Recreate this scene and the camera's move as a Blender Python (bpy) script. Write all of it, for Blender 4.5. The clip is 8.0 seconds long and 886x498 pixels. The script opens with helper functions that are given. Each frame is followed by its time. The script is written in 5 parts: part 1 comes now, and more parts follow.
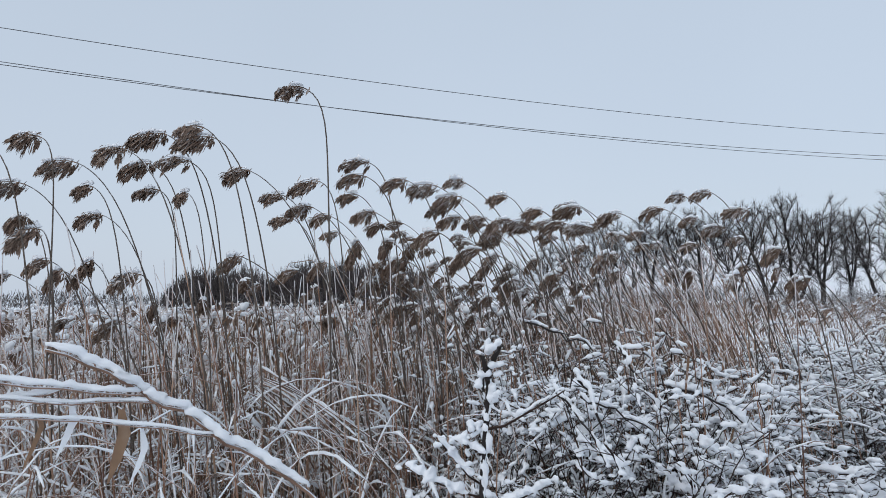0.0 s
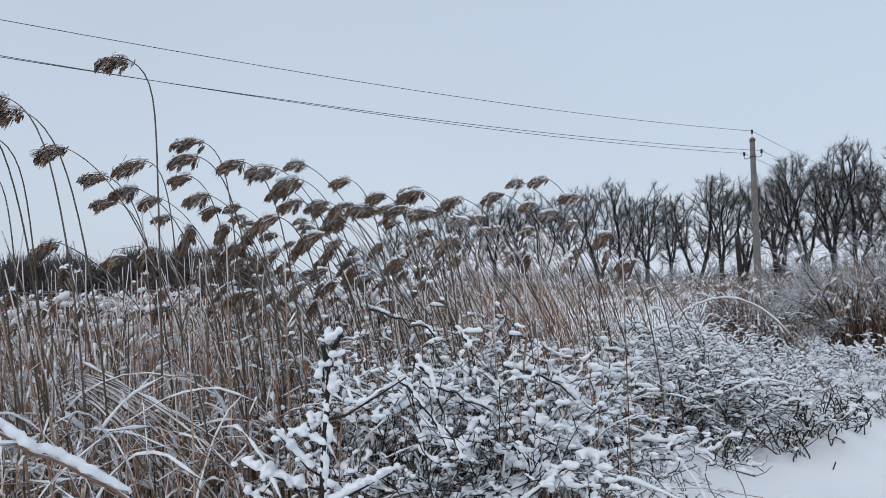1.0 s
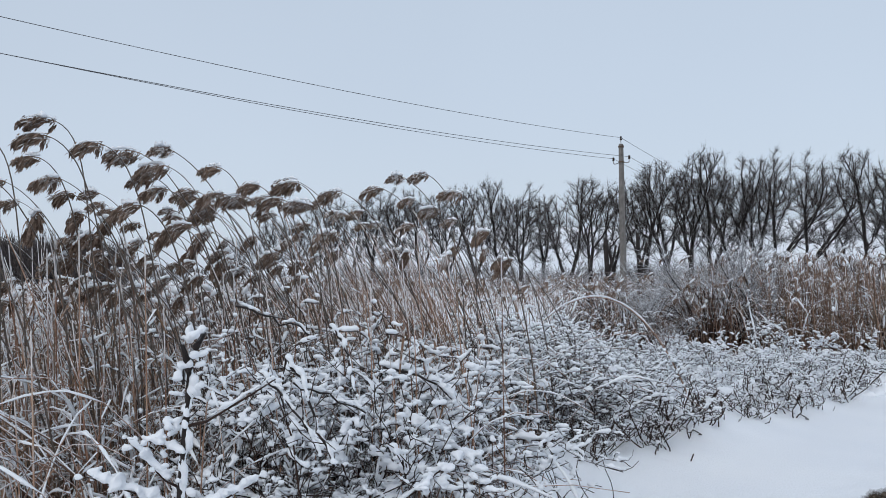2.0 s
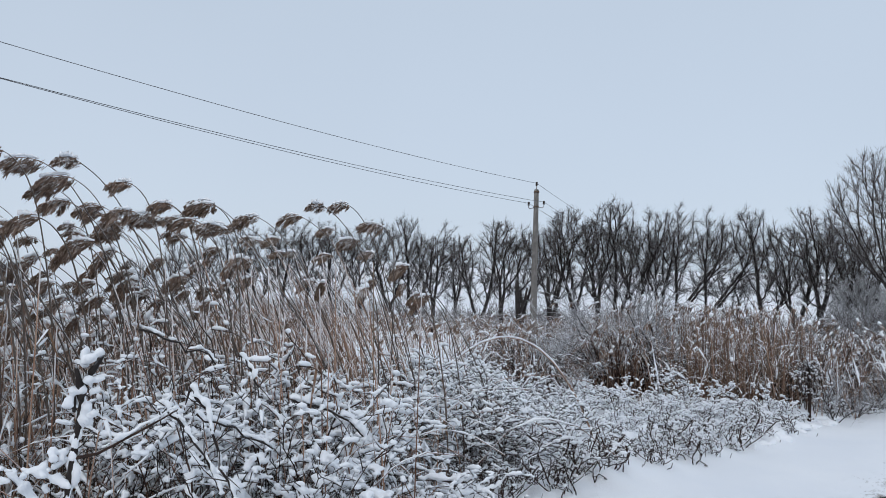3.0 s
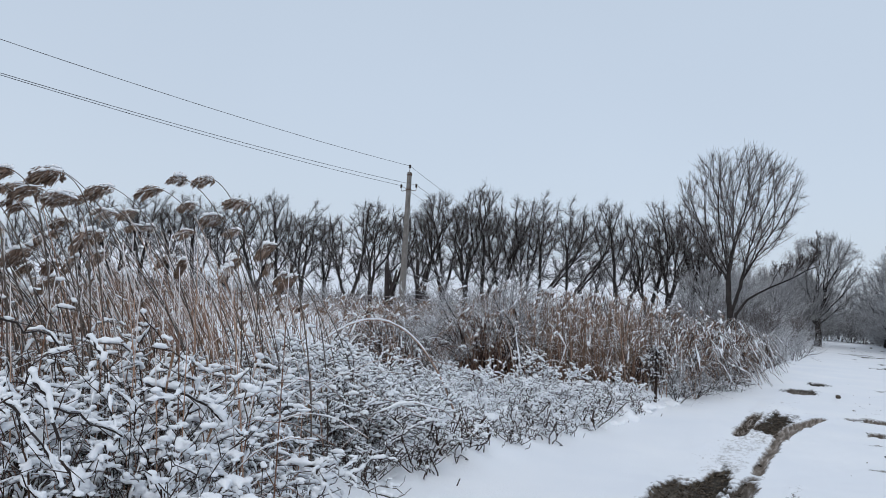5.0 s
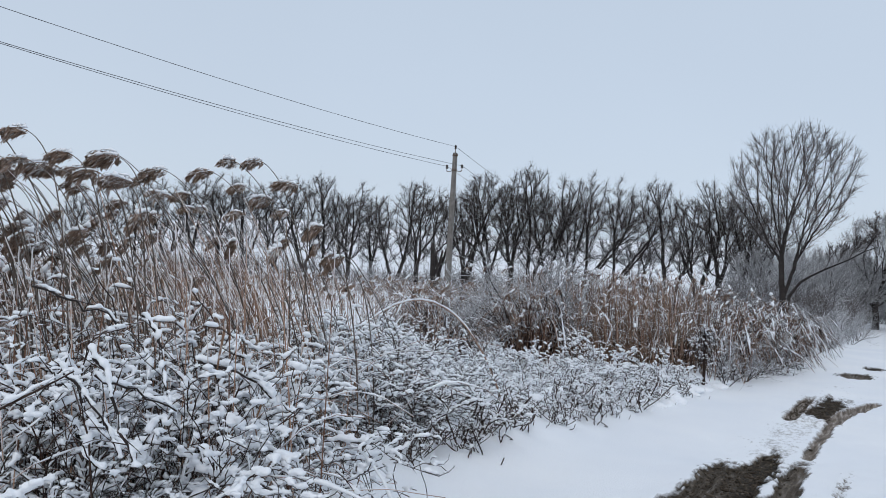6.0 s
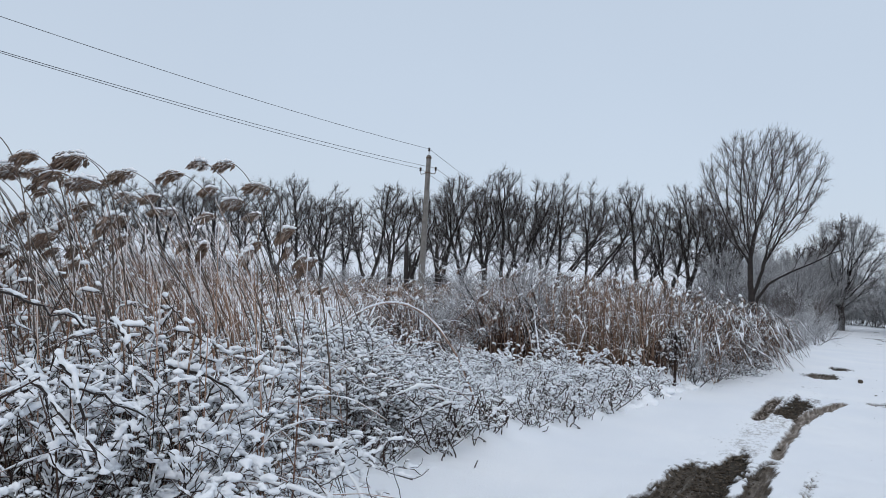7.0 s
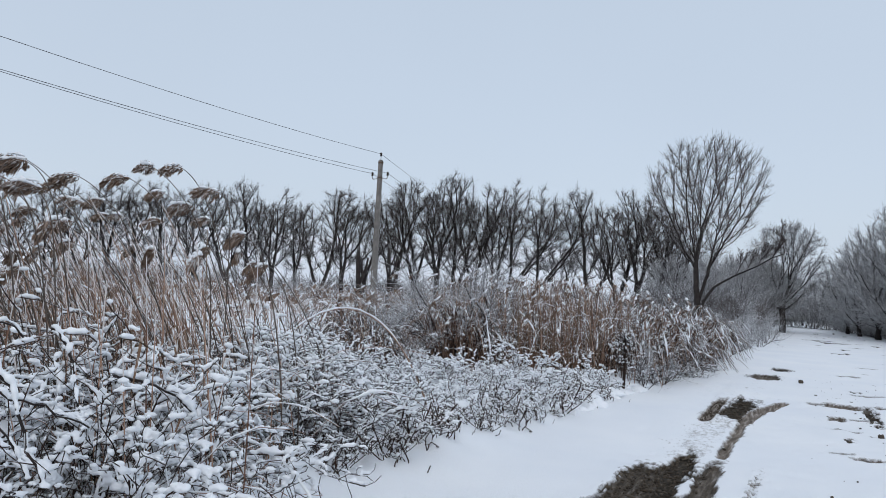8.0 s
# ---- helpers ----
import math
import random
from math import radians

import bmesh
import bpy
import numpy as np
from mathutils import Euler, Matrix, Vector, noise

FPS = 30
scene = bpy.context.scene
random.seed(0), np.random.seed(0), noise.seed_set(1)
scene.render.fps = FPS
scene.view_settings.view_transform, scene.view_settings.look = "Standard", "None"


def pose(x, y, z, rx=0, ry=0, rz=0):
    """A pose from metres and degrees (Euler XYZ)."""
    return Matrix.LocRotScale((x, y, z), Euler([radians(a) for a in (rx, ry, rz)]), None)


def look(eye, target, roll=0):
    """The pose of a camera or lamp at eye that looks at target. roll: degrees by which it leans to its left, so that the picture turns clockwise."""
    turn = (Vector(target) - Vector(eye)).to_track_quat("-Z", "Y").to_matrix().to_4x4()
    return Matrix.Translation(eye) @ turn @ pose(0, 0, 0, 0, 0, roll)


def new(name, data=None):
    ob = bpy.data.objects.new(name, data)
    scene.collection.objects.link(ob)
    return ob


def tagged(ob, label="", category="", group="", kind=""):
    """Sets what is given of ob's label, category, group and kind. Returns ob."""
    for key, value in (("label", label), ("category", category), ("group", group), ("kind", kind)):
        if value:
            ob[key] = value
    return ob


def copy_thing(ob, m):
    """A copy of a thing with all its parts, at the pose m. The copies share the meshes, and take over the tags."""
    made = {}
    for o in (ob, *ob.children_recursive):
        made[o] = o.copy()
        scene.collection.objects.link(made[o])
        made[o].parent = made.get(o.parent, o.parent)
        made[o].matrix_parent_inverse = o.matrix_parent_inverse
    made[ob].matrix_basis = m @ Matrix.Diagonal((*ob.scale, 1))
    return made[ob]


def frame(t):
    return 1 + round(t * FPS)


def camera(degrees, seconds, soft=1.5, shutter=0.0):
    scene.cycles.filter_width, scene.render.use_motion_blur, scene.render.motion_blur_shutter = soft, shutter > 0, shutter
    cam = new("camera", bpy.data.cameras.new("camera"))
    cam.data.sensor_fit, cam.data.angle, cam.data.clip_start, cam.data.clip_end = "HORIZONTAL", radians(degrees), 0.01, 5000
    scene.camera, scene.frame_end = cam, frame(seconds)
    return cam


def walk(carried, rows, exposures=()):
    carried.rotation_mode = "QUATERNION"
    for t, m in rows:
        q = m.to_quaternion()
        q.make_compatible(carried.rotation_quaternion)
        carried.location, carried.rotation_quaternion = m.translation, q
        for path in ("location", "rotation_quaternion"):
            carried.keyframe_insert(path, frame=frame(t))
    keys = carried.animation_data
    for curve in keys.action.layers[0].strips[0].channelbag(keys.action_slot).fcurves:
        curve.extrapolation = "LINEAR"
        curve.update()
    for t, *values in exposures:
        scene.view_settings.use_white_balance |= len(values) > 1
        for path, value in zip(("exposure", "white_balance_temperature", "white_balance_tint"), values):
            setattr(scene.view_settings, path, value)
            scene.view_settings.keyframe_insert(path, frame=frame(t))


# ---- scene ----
import collections

cam = camera(60.88, 8.0, soft=0.9)


def held(x, y, z, yaw, pitch, roll):
    """Camera pose: yaw to the left of the road's line, pitch upwards, roll, in degrees."""
    a, b = radians(yaw), radians(pitch)
    way = Vector((-math.sin(a) * math.cos(b), math.cos(a) * math.cos(b), math.sin(b)))
    return look((x, y, z), Vector((x, y, z)) + way, roll)


PATH = [
    (0, 0.1502, -0.1021, 1.5865, 65.417, 4.042, -0.495),
    (0.5, 0.1418, -0.0805, 1.5963, 59.06, 3.437, -0.894),
    (1, 0.1122, -0.0529, 1.6007, 53.841, 2.569, -1.347),
    (1.5, 0.0353, 0.0094, 1.6022, 48.696, 1.633, -1.774),
    (1.7, 0.03, 0.022, 1.6051, 46.839, 1.561, -1.49),
    (2.8, -0.0359, 0.023, 1.5906, 39.549, 4.48, 1.869),
    (3, -0.0578, 0.0531, 1.59, 38.067, 5.003, 2.102),
    (3.5, -0.071, 0.0707, 1.5914, 33.655, 5.816, 2.846),
    (4, -0.0762, 0.0833, 1.5949, 29.675, 5.946, 3.141),
    (4.2, -0.0856, 0.0939, 1.5964, 28.17, 5.824, 3.246),
    (5.3, -0.0756, 0.0792, 1.6063, 28.733, 3.274, 3.684),
    (5.5, -0.0689, 0.0766, 1.6073, 29.921, 2.907, 3.632),
    (6, -0.0597, 0.0674, 1.6058, 31.579, 2.368, 3.545),
    (6.5, -0.0608, 0.0661, 1.6078, 31.188, 2.384, 3.505),
    (7, -0.0586, 0.0682, 1.6103, 29.592, 2.664, 3.442),
    (7.5, -0.0672, 0.0722, 1.6073, 27.604, 3.025, 3.27),
    (8, -0.0627, 0.0706, 1.6093, 25.979, 3.262, 3.137),
]
walk(cam, [(t, held(*row)) for t, *row in PATH], exposures=[(0.0, 0.0), (3.0, 0.0), (8.0, 0.0)])

# ---- light: overcast winter sky ----
world = bpy.data.worlds.new("sky")
scene.world = world
world.use_nodes = True
wn, wl = world.node_tree.nodes, world.node_tree.links
wn.clear()
w_out = wn.new("ShaderNodeOutputWorld")
w_sky = wn.new("ShaderNodeTexSky")
w_sky.sky_type = "NISHITA"
w_sky.sun_disc = False
w_sky.sun_elevation, w_sky.sun_rotation = radians(32), radians(160)
w_sky.air_density, w_sky.dust_density = 1.0, 3.0
w_clear = wn.new("ShaderNodeBackground")
w_clear.inputs["Strength"].default_value = 0.02
w_geo = wn.new("ShaderNodeTexCoord")
w_sep = wn.new("ShaderNodeSeparateXYZ")
w_ramp = wn.new("ShaderNodeValToRGB")
w_ramp.color_ramp.elements[0].position, w_ramp.color_ramp.elements[0].color = 0.0, (0.563, 0.640, 0.750, 1)
w_ramp.color_ramp.elements[1].position, w_ramp.color_ramp.elements[1].color = 1.0, (0.61, 0.68, 0.775, 1)
mid = w_ramp.color_ramp.elements.new(0.38)
mid.color = (0.522, 0.605, 0.712, 1)
w_noise = wn.new("ShaderNodeTexNoise")
w_noise.inputs["Scale"].default_value = 1.6
w_noise.inputs["Detail"].default_value = 3
w_mul = wn.new("ShaderNodeMapRange")
w_mul.inputs["To Min"].default_value, w_mul.inputs["To Max"].default_value = 0.88, 1.0
w_cloud = wn.new("ShaderNodeBackground")
w_add = wn.new("ShaderNodeAddShader")
wl.new(w_sky.outputs[0], w_clear.inputs[0])
wl.new(w_geo.outputs["Generated"], w_sep.inputs[0])
wl.new(w_geo.outputs["Generated"], w_noise.inputs["Vector"])
wl.new(w_sep.outputs["Z"], w_ramp.inputs[0])
wl.new(w_noise.outputs[0], w_mul.inputs["Value"])
wl.new(w_ramp.outputs[0], w_cloud.inputs["Color"])
wl.new(w_mul.outputs[0], w_cloud.inputs["Strength"])
wl.new(w_clear.outputs[0], w_add.inputs[0])
wl.new(w_cloud.outputs[0], w_add.inputs[1])
wl.new(w_add.outputs[0], w_out.inputs[0])

sun = new("sun", bpy.data.lights.new("sun", "SUN"))
sun.data.energy, sun.data.angle, sun.data.color = 0.5, radians(40), (1.0, 0.97, 0.93)
sun.matrix_world = look((6, -18, 26), (0, 0, 0))


# ---- materials ----
def ramp_between(nt, fac, stops):
    r = nt.nodes.new("ShaderNodeValToRGB")
    el = r.color_ramp.elements
    while len(el) < len(stops):
        el.new(0.5)
    for e, (p, c) in zip(el, stops):
        e.position, e.color = p, (*c, 1)
    nt.links.new(fac, r.inputs[0])
    return r.outputs[0]


def material(name, stops, rough=0.8, scale=30.0, island=True, dusting=0.0, edge=0.35, bump=0.2, bump_scale=60.0, translucent=0.0):
    """A rough natural surface: colour by piece and by noise, with snow caught on what faces up."""
    m = bpy.data.materials.new(name)
    m.use_nodes = True
    nt = m.node_tree
    n, l = nt.nodes, nt.links
    p = n["Principled BSDF"]
    tc = n.new("ShaderNodeTexCoord")
    geo = n.new("ShaderNodeNewGeometry")
    ob = n.new("ShaderNodeObjectInfo")
    ns = n.new("ShaderNodeTexNoise")
    ns.inputs["Scale"].default_value, ns.inputs["Detail"].default_value = scale, 5
    l.new(tc.outputs["Object"], ns.inputs["Vector"])
    mix = n.new("ShaderNodeMath")
    mix.operation = "MULTIPLY_ADD"
    mix.inputs[1].default_value = 0.55 if island else 0.0
    l.new(geo.outputs["Random Per Island"], mix.inputs[0])
    half = n.new("ShaderNodeMath")
    half.operation = "MULTIPLY_ADD"
    half.inputs[1].default_value, half.inputs[2].default_value = (0.6, -0.08) if island else (1.0, 0.0)
    l.new(ns.outputs[0], half.inputs[0])
    l.new(half.outputs[0], mix.inputs[2])
    tint = n.new("ShaderNodeMath")
    tint.operation = "MULTIPLY_ADD"
    tint.inputs[1].default_value = 0.18
    l.new(ob.outputs["Random"], tint.inputs[0])
    l.new(mix.outputs[0], tint.inputs[2])
    col = ramp_between(nt, tint.outputs[0], stops)
    if dusting > 0:
        sep = n.new("ShaderNodeSeparateXYZ")
        l.new(geo.outputs["Normal"], sep.inputs[0])
        n2 = n.new("ShaderNodeTexNoise")
        n2.inputs["Scale"].default_value, n2.inputs["Detail"].default_value = 14.0, 3
        l.new(tc.outputs["Object"], n2.inputs["Vector"])
        a = n.new("ShaderNodeMath")
        a.operation = "MULTIPLY_ADD"
        a.inputs[1].default_value = 1.1
        l.new(n2.outputs[0], a.inputs[0])
        l.new(sep.outputs["Z"], a.inputs[2])
        mr = n.new("ShaderNodeMapRange")
        mr.inputs["From Min"].default_value = 0.55 + edge
        mr.inputs["From Max"].default_value = 0.75 + edge
        mr.inputs["To Max"].default_value = dusting
        l.new(a.outputs[0], mr.inputs["Value"])
        mc = n.new("ShaderNodeMix")
        mc.data_type = "RGBA"
        l.new(mr.outputs[0], mc.inputs["Factor"])
        l.new(col, mc.inputs["A"])
        mc.inputs["B"].default_value = (0.83, 0.86, 0.9, 1)
        col = mc.outputs["Result"]
    l.new(col, p.inputs["Base Color"])
    p.inputs["Roughness"].default_value = rough
    p.inputs["Specular IOR Level"].default_value = 0.25
    if bump:
        b = n.new("ShaderNodeBump")
        b.inputs["Strength"].default_value, b.inputs["Distance"].default_value = bump, 0.01
        n3 = n.new("ShaderNodeTexNoise")
        n3.inputs["Scale"].default_value, n3.inputs["Detail"].default_value = bump_scale, 4
        l.new(tc.outputs["Object"], n3.inputs["Vector"])
        l.new(n3.outputs[0], b.inputs["Height"])
        l.new(b.outputs[0], p.inputs["Normal"])
    return m


M_SNOW = material("snow", [(0.2, (0.80, 0.83, 0.88)), (0.8, (0.88, 0.90, 0.93))], 0.55, 8.0, False, bump=0.35, bump_scale=45)
M_STALK = material("dry_reed_stalk", [(0.1, (0.060, 0.036, 0.027)), (0.4, (0.165, 0.097, 0.067)), (0.65, (0.30, 0.185, 0.132)), (0.85, (0.44, 0.310, 0.235)), (1.0, (0.50, 0.42, 0.36))],
                   0.75, 25.0, True, 0.9, 0.42)
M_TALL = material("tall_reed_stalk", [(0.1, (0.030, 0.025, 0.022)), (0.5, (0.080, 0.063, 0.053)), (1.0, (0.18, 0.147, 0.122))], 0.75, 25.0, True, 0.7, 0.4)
M_BEDSTALK = material("snow_plastered_stalk", [(0.1, (0.080, 0.042, 0.029)), (0.4, (0.215, 0.115, 0.074)), (0.65, (0.375, 0.220, 0.150)), (0.85, (0.50, 0.345, 0.252)), (1.0, (0.56, 0.455, 0.375))],
                      0.75, 25.0, True, 0.6, 0.10)
M_REDSTALK = material("reed_leaf_sheath", [(0.1, (0.050, 0.034, 0.025)), (0.5, (0.130, 0.088, 0.062)), (1.0, (0.29, 0.215, 0.155))], 0.8, 25.0, True, 0.9, 0.45)
M_PLUME = material("reed_plume", [(0.1, (0.068, 0.046, 0.037)), (0.45, (0.172, 0.115, 0.086)), (0.8, (0.305, 0.22, 0.17)), (1.0, (0.44, 0.35, 0.29))], 0.95, 60.0, True, 0.6, 0.42)
M_LEAF = material("dry_leaf", [(0.1, (0.11, 0.064, 0.042)), (0.6, (0.28, 0.175, 0.11)), (1.0, (0.46, 0.35, 0.26))], 0.8, 20.0, True, 0.9, 0.5)
M_TWIG = material("dark_twig", [(0.1, (0.010, 0.007, 0.006)), (0.5, (0.026, 0.015, 0.012)), (1.0, (0.075, 0.044, 0.032))], 0.8, 40.0, True, 0.5, 0.6)
M_BARK = material("bark", [(0.1, (0.012, 0.010, 0.010)), (0.5, (0.026, 0.021, 0.020)), (1.0, (0.055, 0.047, 0.044))], 0.9, 6.0, False, 0.4, 0.62, 0.6, 20)
M_FINETWIG = material("tree_twig", [(0.1, (0.05, 0.043, 0.042)), (0.6, (0.12, 0.104, 0.100)), (1.0, (0.23, 0.205, 0.20))], 0.9, 6.0, True, 0.6, 0.5, 0)
M_CROWN = material("dark_tree_twig", [(0.1, (0.024, 0.020, 0.020)), (0.6, (0.060, 0.050, 0.049)), (1.0, (0.14, 0.123, 0.12))], 0.9, 6.0, True, 0.5, 0.5, 0)
M_FROST = material("frosted_twig", [(0.1, (0.12, 0.115, 0.115)), (0.5, (0.27, 0.265, 0.27)), (1.0, (0.50, 0.51, 0.54))], 0.9, 3.0, True, 0.85, 0.2, 0)
M_HEDGE = material("hoar_frosted_twig", [(0.1, (0.10, 0.095, 0.096)), (0.5, (0.22, 0.216, 0.222)), (1.0, (0.45, 0.455, 0.475))], 0.9, 3.0, True, 0.8, 0.3, 0)
M_FARWOOD = material("far_wood", [(0.1, (0.045, 0.037, 0.037)), (0.6, (0.100, 0.082, 0.078)), (1.0, (0.17, 0.145, 0.135))], 0.95, 2.0, True, 0.4, 0.5, 0)
M_CONCRETE = material("pole_concrete", [(0.2, (0.11, 0.102, 0.095)), (0.6, (0.165, 0.153, 0.142)), (1.0, (0.24, 0.225, 0.21))], 0.85, 7.0, False, bump=0.3, bump_scale=90)
M_STEEL = material("rusty_steel", [(0.2, (0.05, 0.035, 0.028)), (0.8, (0.12, 0.075, 0.05))], 0.6, 40.0, False)
M_GLAZE = material("dark_insulator", [(0.2, (0.018, 0.012, 0.010)), (0.8, (0.035, 0.02, 0.015))], 0.2, 10.0, False, bump=0)
M_WIRE = material("aluminium_wire", [(0.2, (0.06, 0.06, 0.065)), (0.8, (0.10, 0.10, 0.105))], 0.5, 5.0, False, bump=0)
M_CLOD = material("mud_clod", [(0.1, (0.02, 0.016, 0.012)), (0.5, (0.055, 0.043, 0.032)), (1.0, (0.12, 0.10, 0.08))], 0.9, 30.0, True, 0.0)


def ground_material():
    """Snow, with wet mud where the wheels have cut through it."""
    m = bpy.data.materials.new("snow_ground")
    m.use_nodes = True
    nt = m.node_tree
    n, l = nt.nodes, nt.links
    p = n["Principled BSDF"]
    tc = n.new("ShaderNodeTexCoord")
    mud = n.new("ShaderNodeAttribute")
    mud.attribute_name = "mud"
    big = n.new("ShaderNodeTexNoise")
    big.inputs["Scale"].default_value, big.inputs["Detail"].default_value = 0.6, 4
    fine = n.new("ShaderNodeTexNoise")
    fine.inputs["Scale"].default_value, fine.inputs["Detail"].default_value = 24.0, 7
    fine.inputs["Roughness"].default_value = 0.7
    grain = n.new("ShaderNodeTexNoise")
    grain.inputs["Scale"].default_value, grain.inputs["Detail"].default_value = 55.0, 5
    for q in (big, fine, grain):
        l.new(tc.outputs["Object"], q.inputs["Vector"])
    streak = n.new("ShaderNodeMapping")
    streak.inputs["Scale"].default_value = (1.0, 0.5, 1.0)
    l.new(tc.outputs["Object"], streak.inputs["Vector"])
    l.new(streak.outputs[0], fine.inputs["Vector"])
    snow = ramp_between(nt, big.outputs[0], [(0.3, (0.82, 0.85, 0.90)), (0.7, (0.88, 0.90, 0.93))])
    earth = ramp_between(nt, fine.outputs[0], [(0.38, (0.008, 0.006, 0.004)), (0.52, (0.032, 0.024, 0.015)), (0.62, (0.085, 0.066, 0.046)), (0.69, (0.22, 0.185, 0.15)), (0.74, (0.72, 0.73, 0.75))])
    drag = n.new("ShaderNodeMapping")
    drag.inputs["Scale"].default_value = (26.0, 2.2, 1.0)
    l.new(tc.outputs["Object"], drag.inputs["Vector"])
    smear = n.new("ShaderNodeTexNoise")
    smear.inputs["Scale"].default_value, smear.inputs["Detail"].default_value = 1.0, 6
    l.new(drag.outputs[0], smear.inputs["Vector"])
    paste = ramp_between(nt, smear.outputs[0], [(0.30, (0.070, 0.056, 0.045)), (0.45, (0.135, 0.110, 0.090)), (0.57, (0.25, 0.215, 0.185)), (0.70, (0.50, 0.47, 0.45))])
    slick = n.new("ShaderNodeAttribute")
    slick.attribute_name = "slick"
    both = n.new("ShaderNodeMix")
    both.data_type = "RGBA"
    l.new(slick.outputs["Fac"], both.inputs["Factor"])
    l.new(earth, both.inputs["A"])
    l.new(paste, both.inputs["B"])
    earth = both.outputs["Result"]
    a = n.new("ShaderNodeMath")
    a.operation = "MULTIPLY_ADD"
    a.inputs[1].default_value = 0.6
    l.new(fine.outputs[0], a.inputs[0])
    l.new(mud.outputs["Fac"], a.inputs[2])
    mr = n.new("ShaderNodeMapRange")
    mr.inputs["From Min"].default_value, mr.inputs["From Max"].default_value = 0.58, 0.80
    l.new(a.outputs[0], mr.inputs["Value"])
    mc = n.new("ShaderNodeMix")
    mc.data_type = "RGBA"
    l.new(mr.outputs[0], mc.inputs["Factor"])
    l.new(snow, mc.inputs["A"])
    l.new(earth, mc.inputs["B"])
    l.new(mc.outputs["Result"], p.inputs["Base Color"])
    rr = n.new("ShaderNodeMapRange")
    rr.inputs["To Min"].default_value, rr.inputs["To Max"].default_value = 0.6, 0.8
    l.new(mr.outputs[0], rr.inputs["Value"])
    l.new(rr.outputs[0], p.inputs["Roughness"])
    p.inputs["Specular IOR Level"].default_value = 0.15
    b = n.new("ShaderNodeBump")
    b.inputs["Strength"].default_value, b.inputs["Distance"].default_value = 0.5, 0.025
    l.new(grain.outputs[0], b.inputs["Height"])
    l.new(b.outputs[0], p.inputs["Normal"])
    return m


M_GROUND = ground_material()


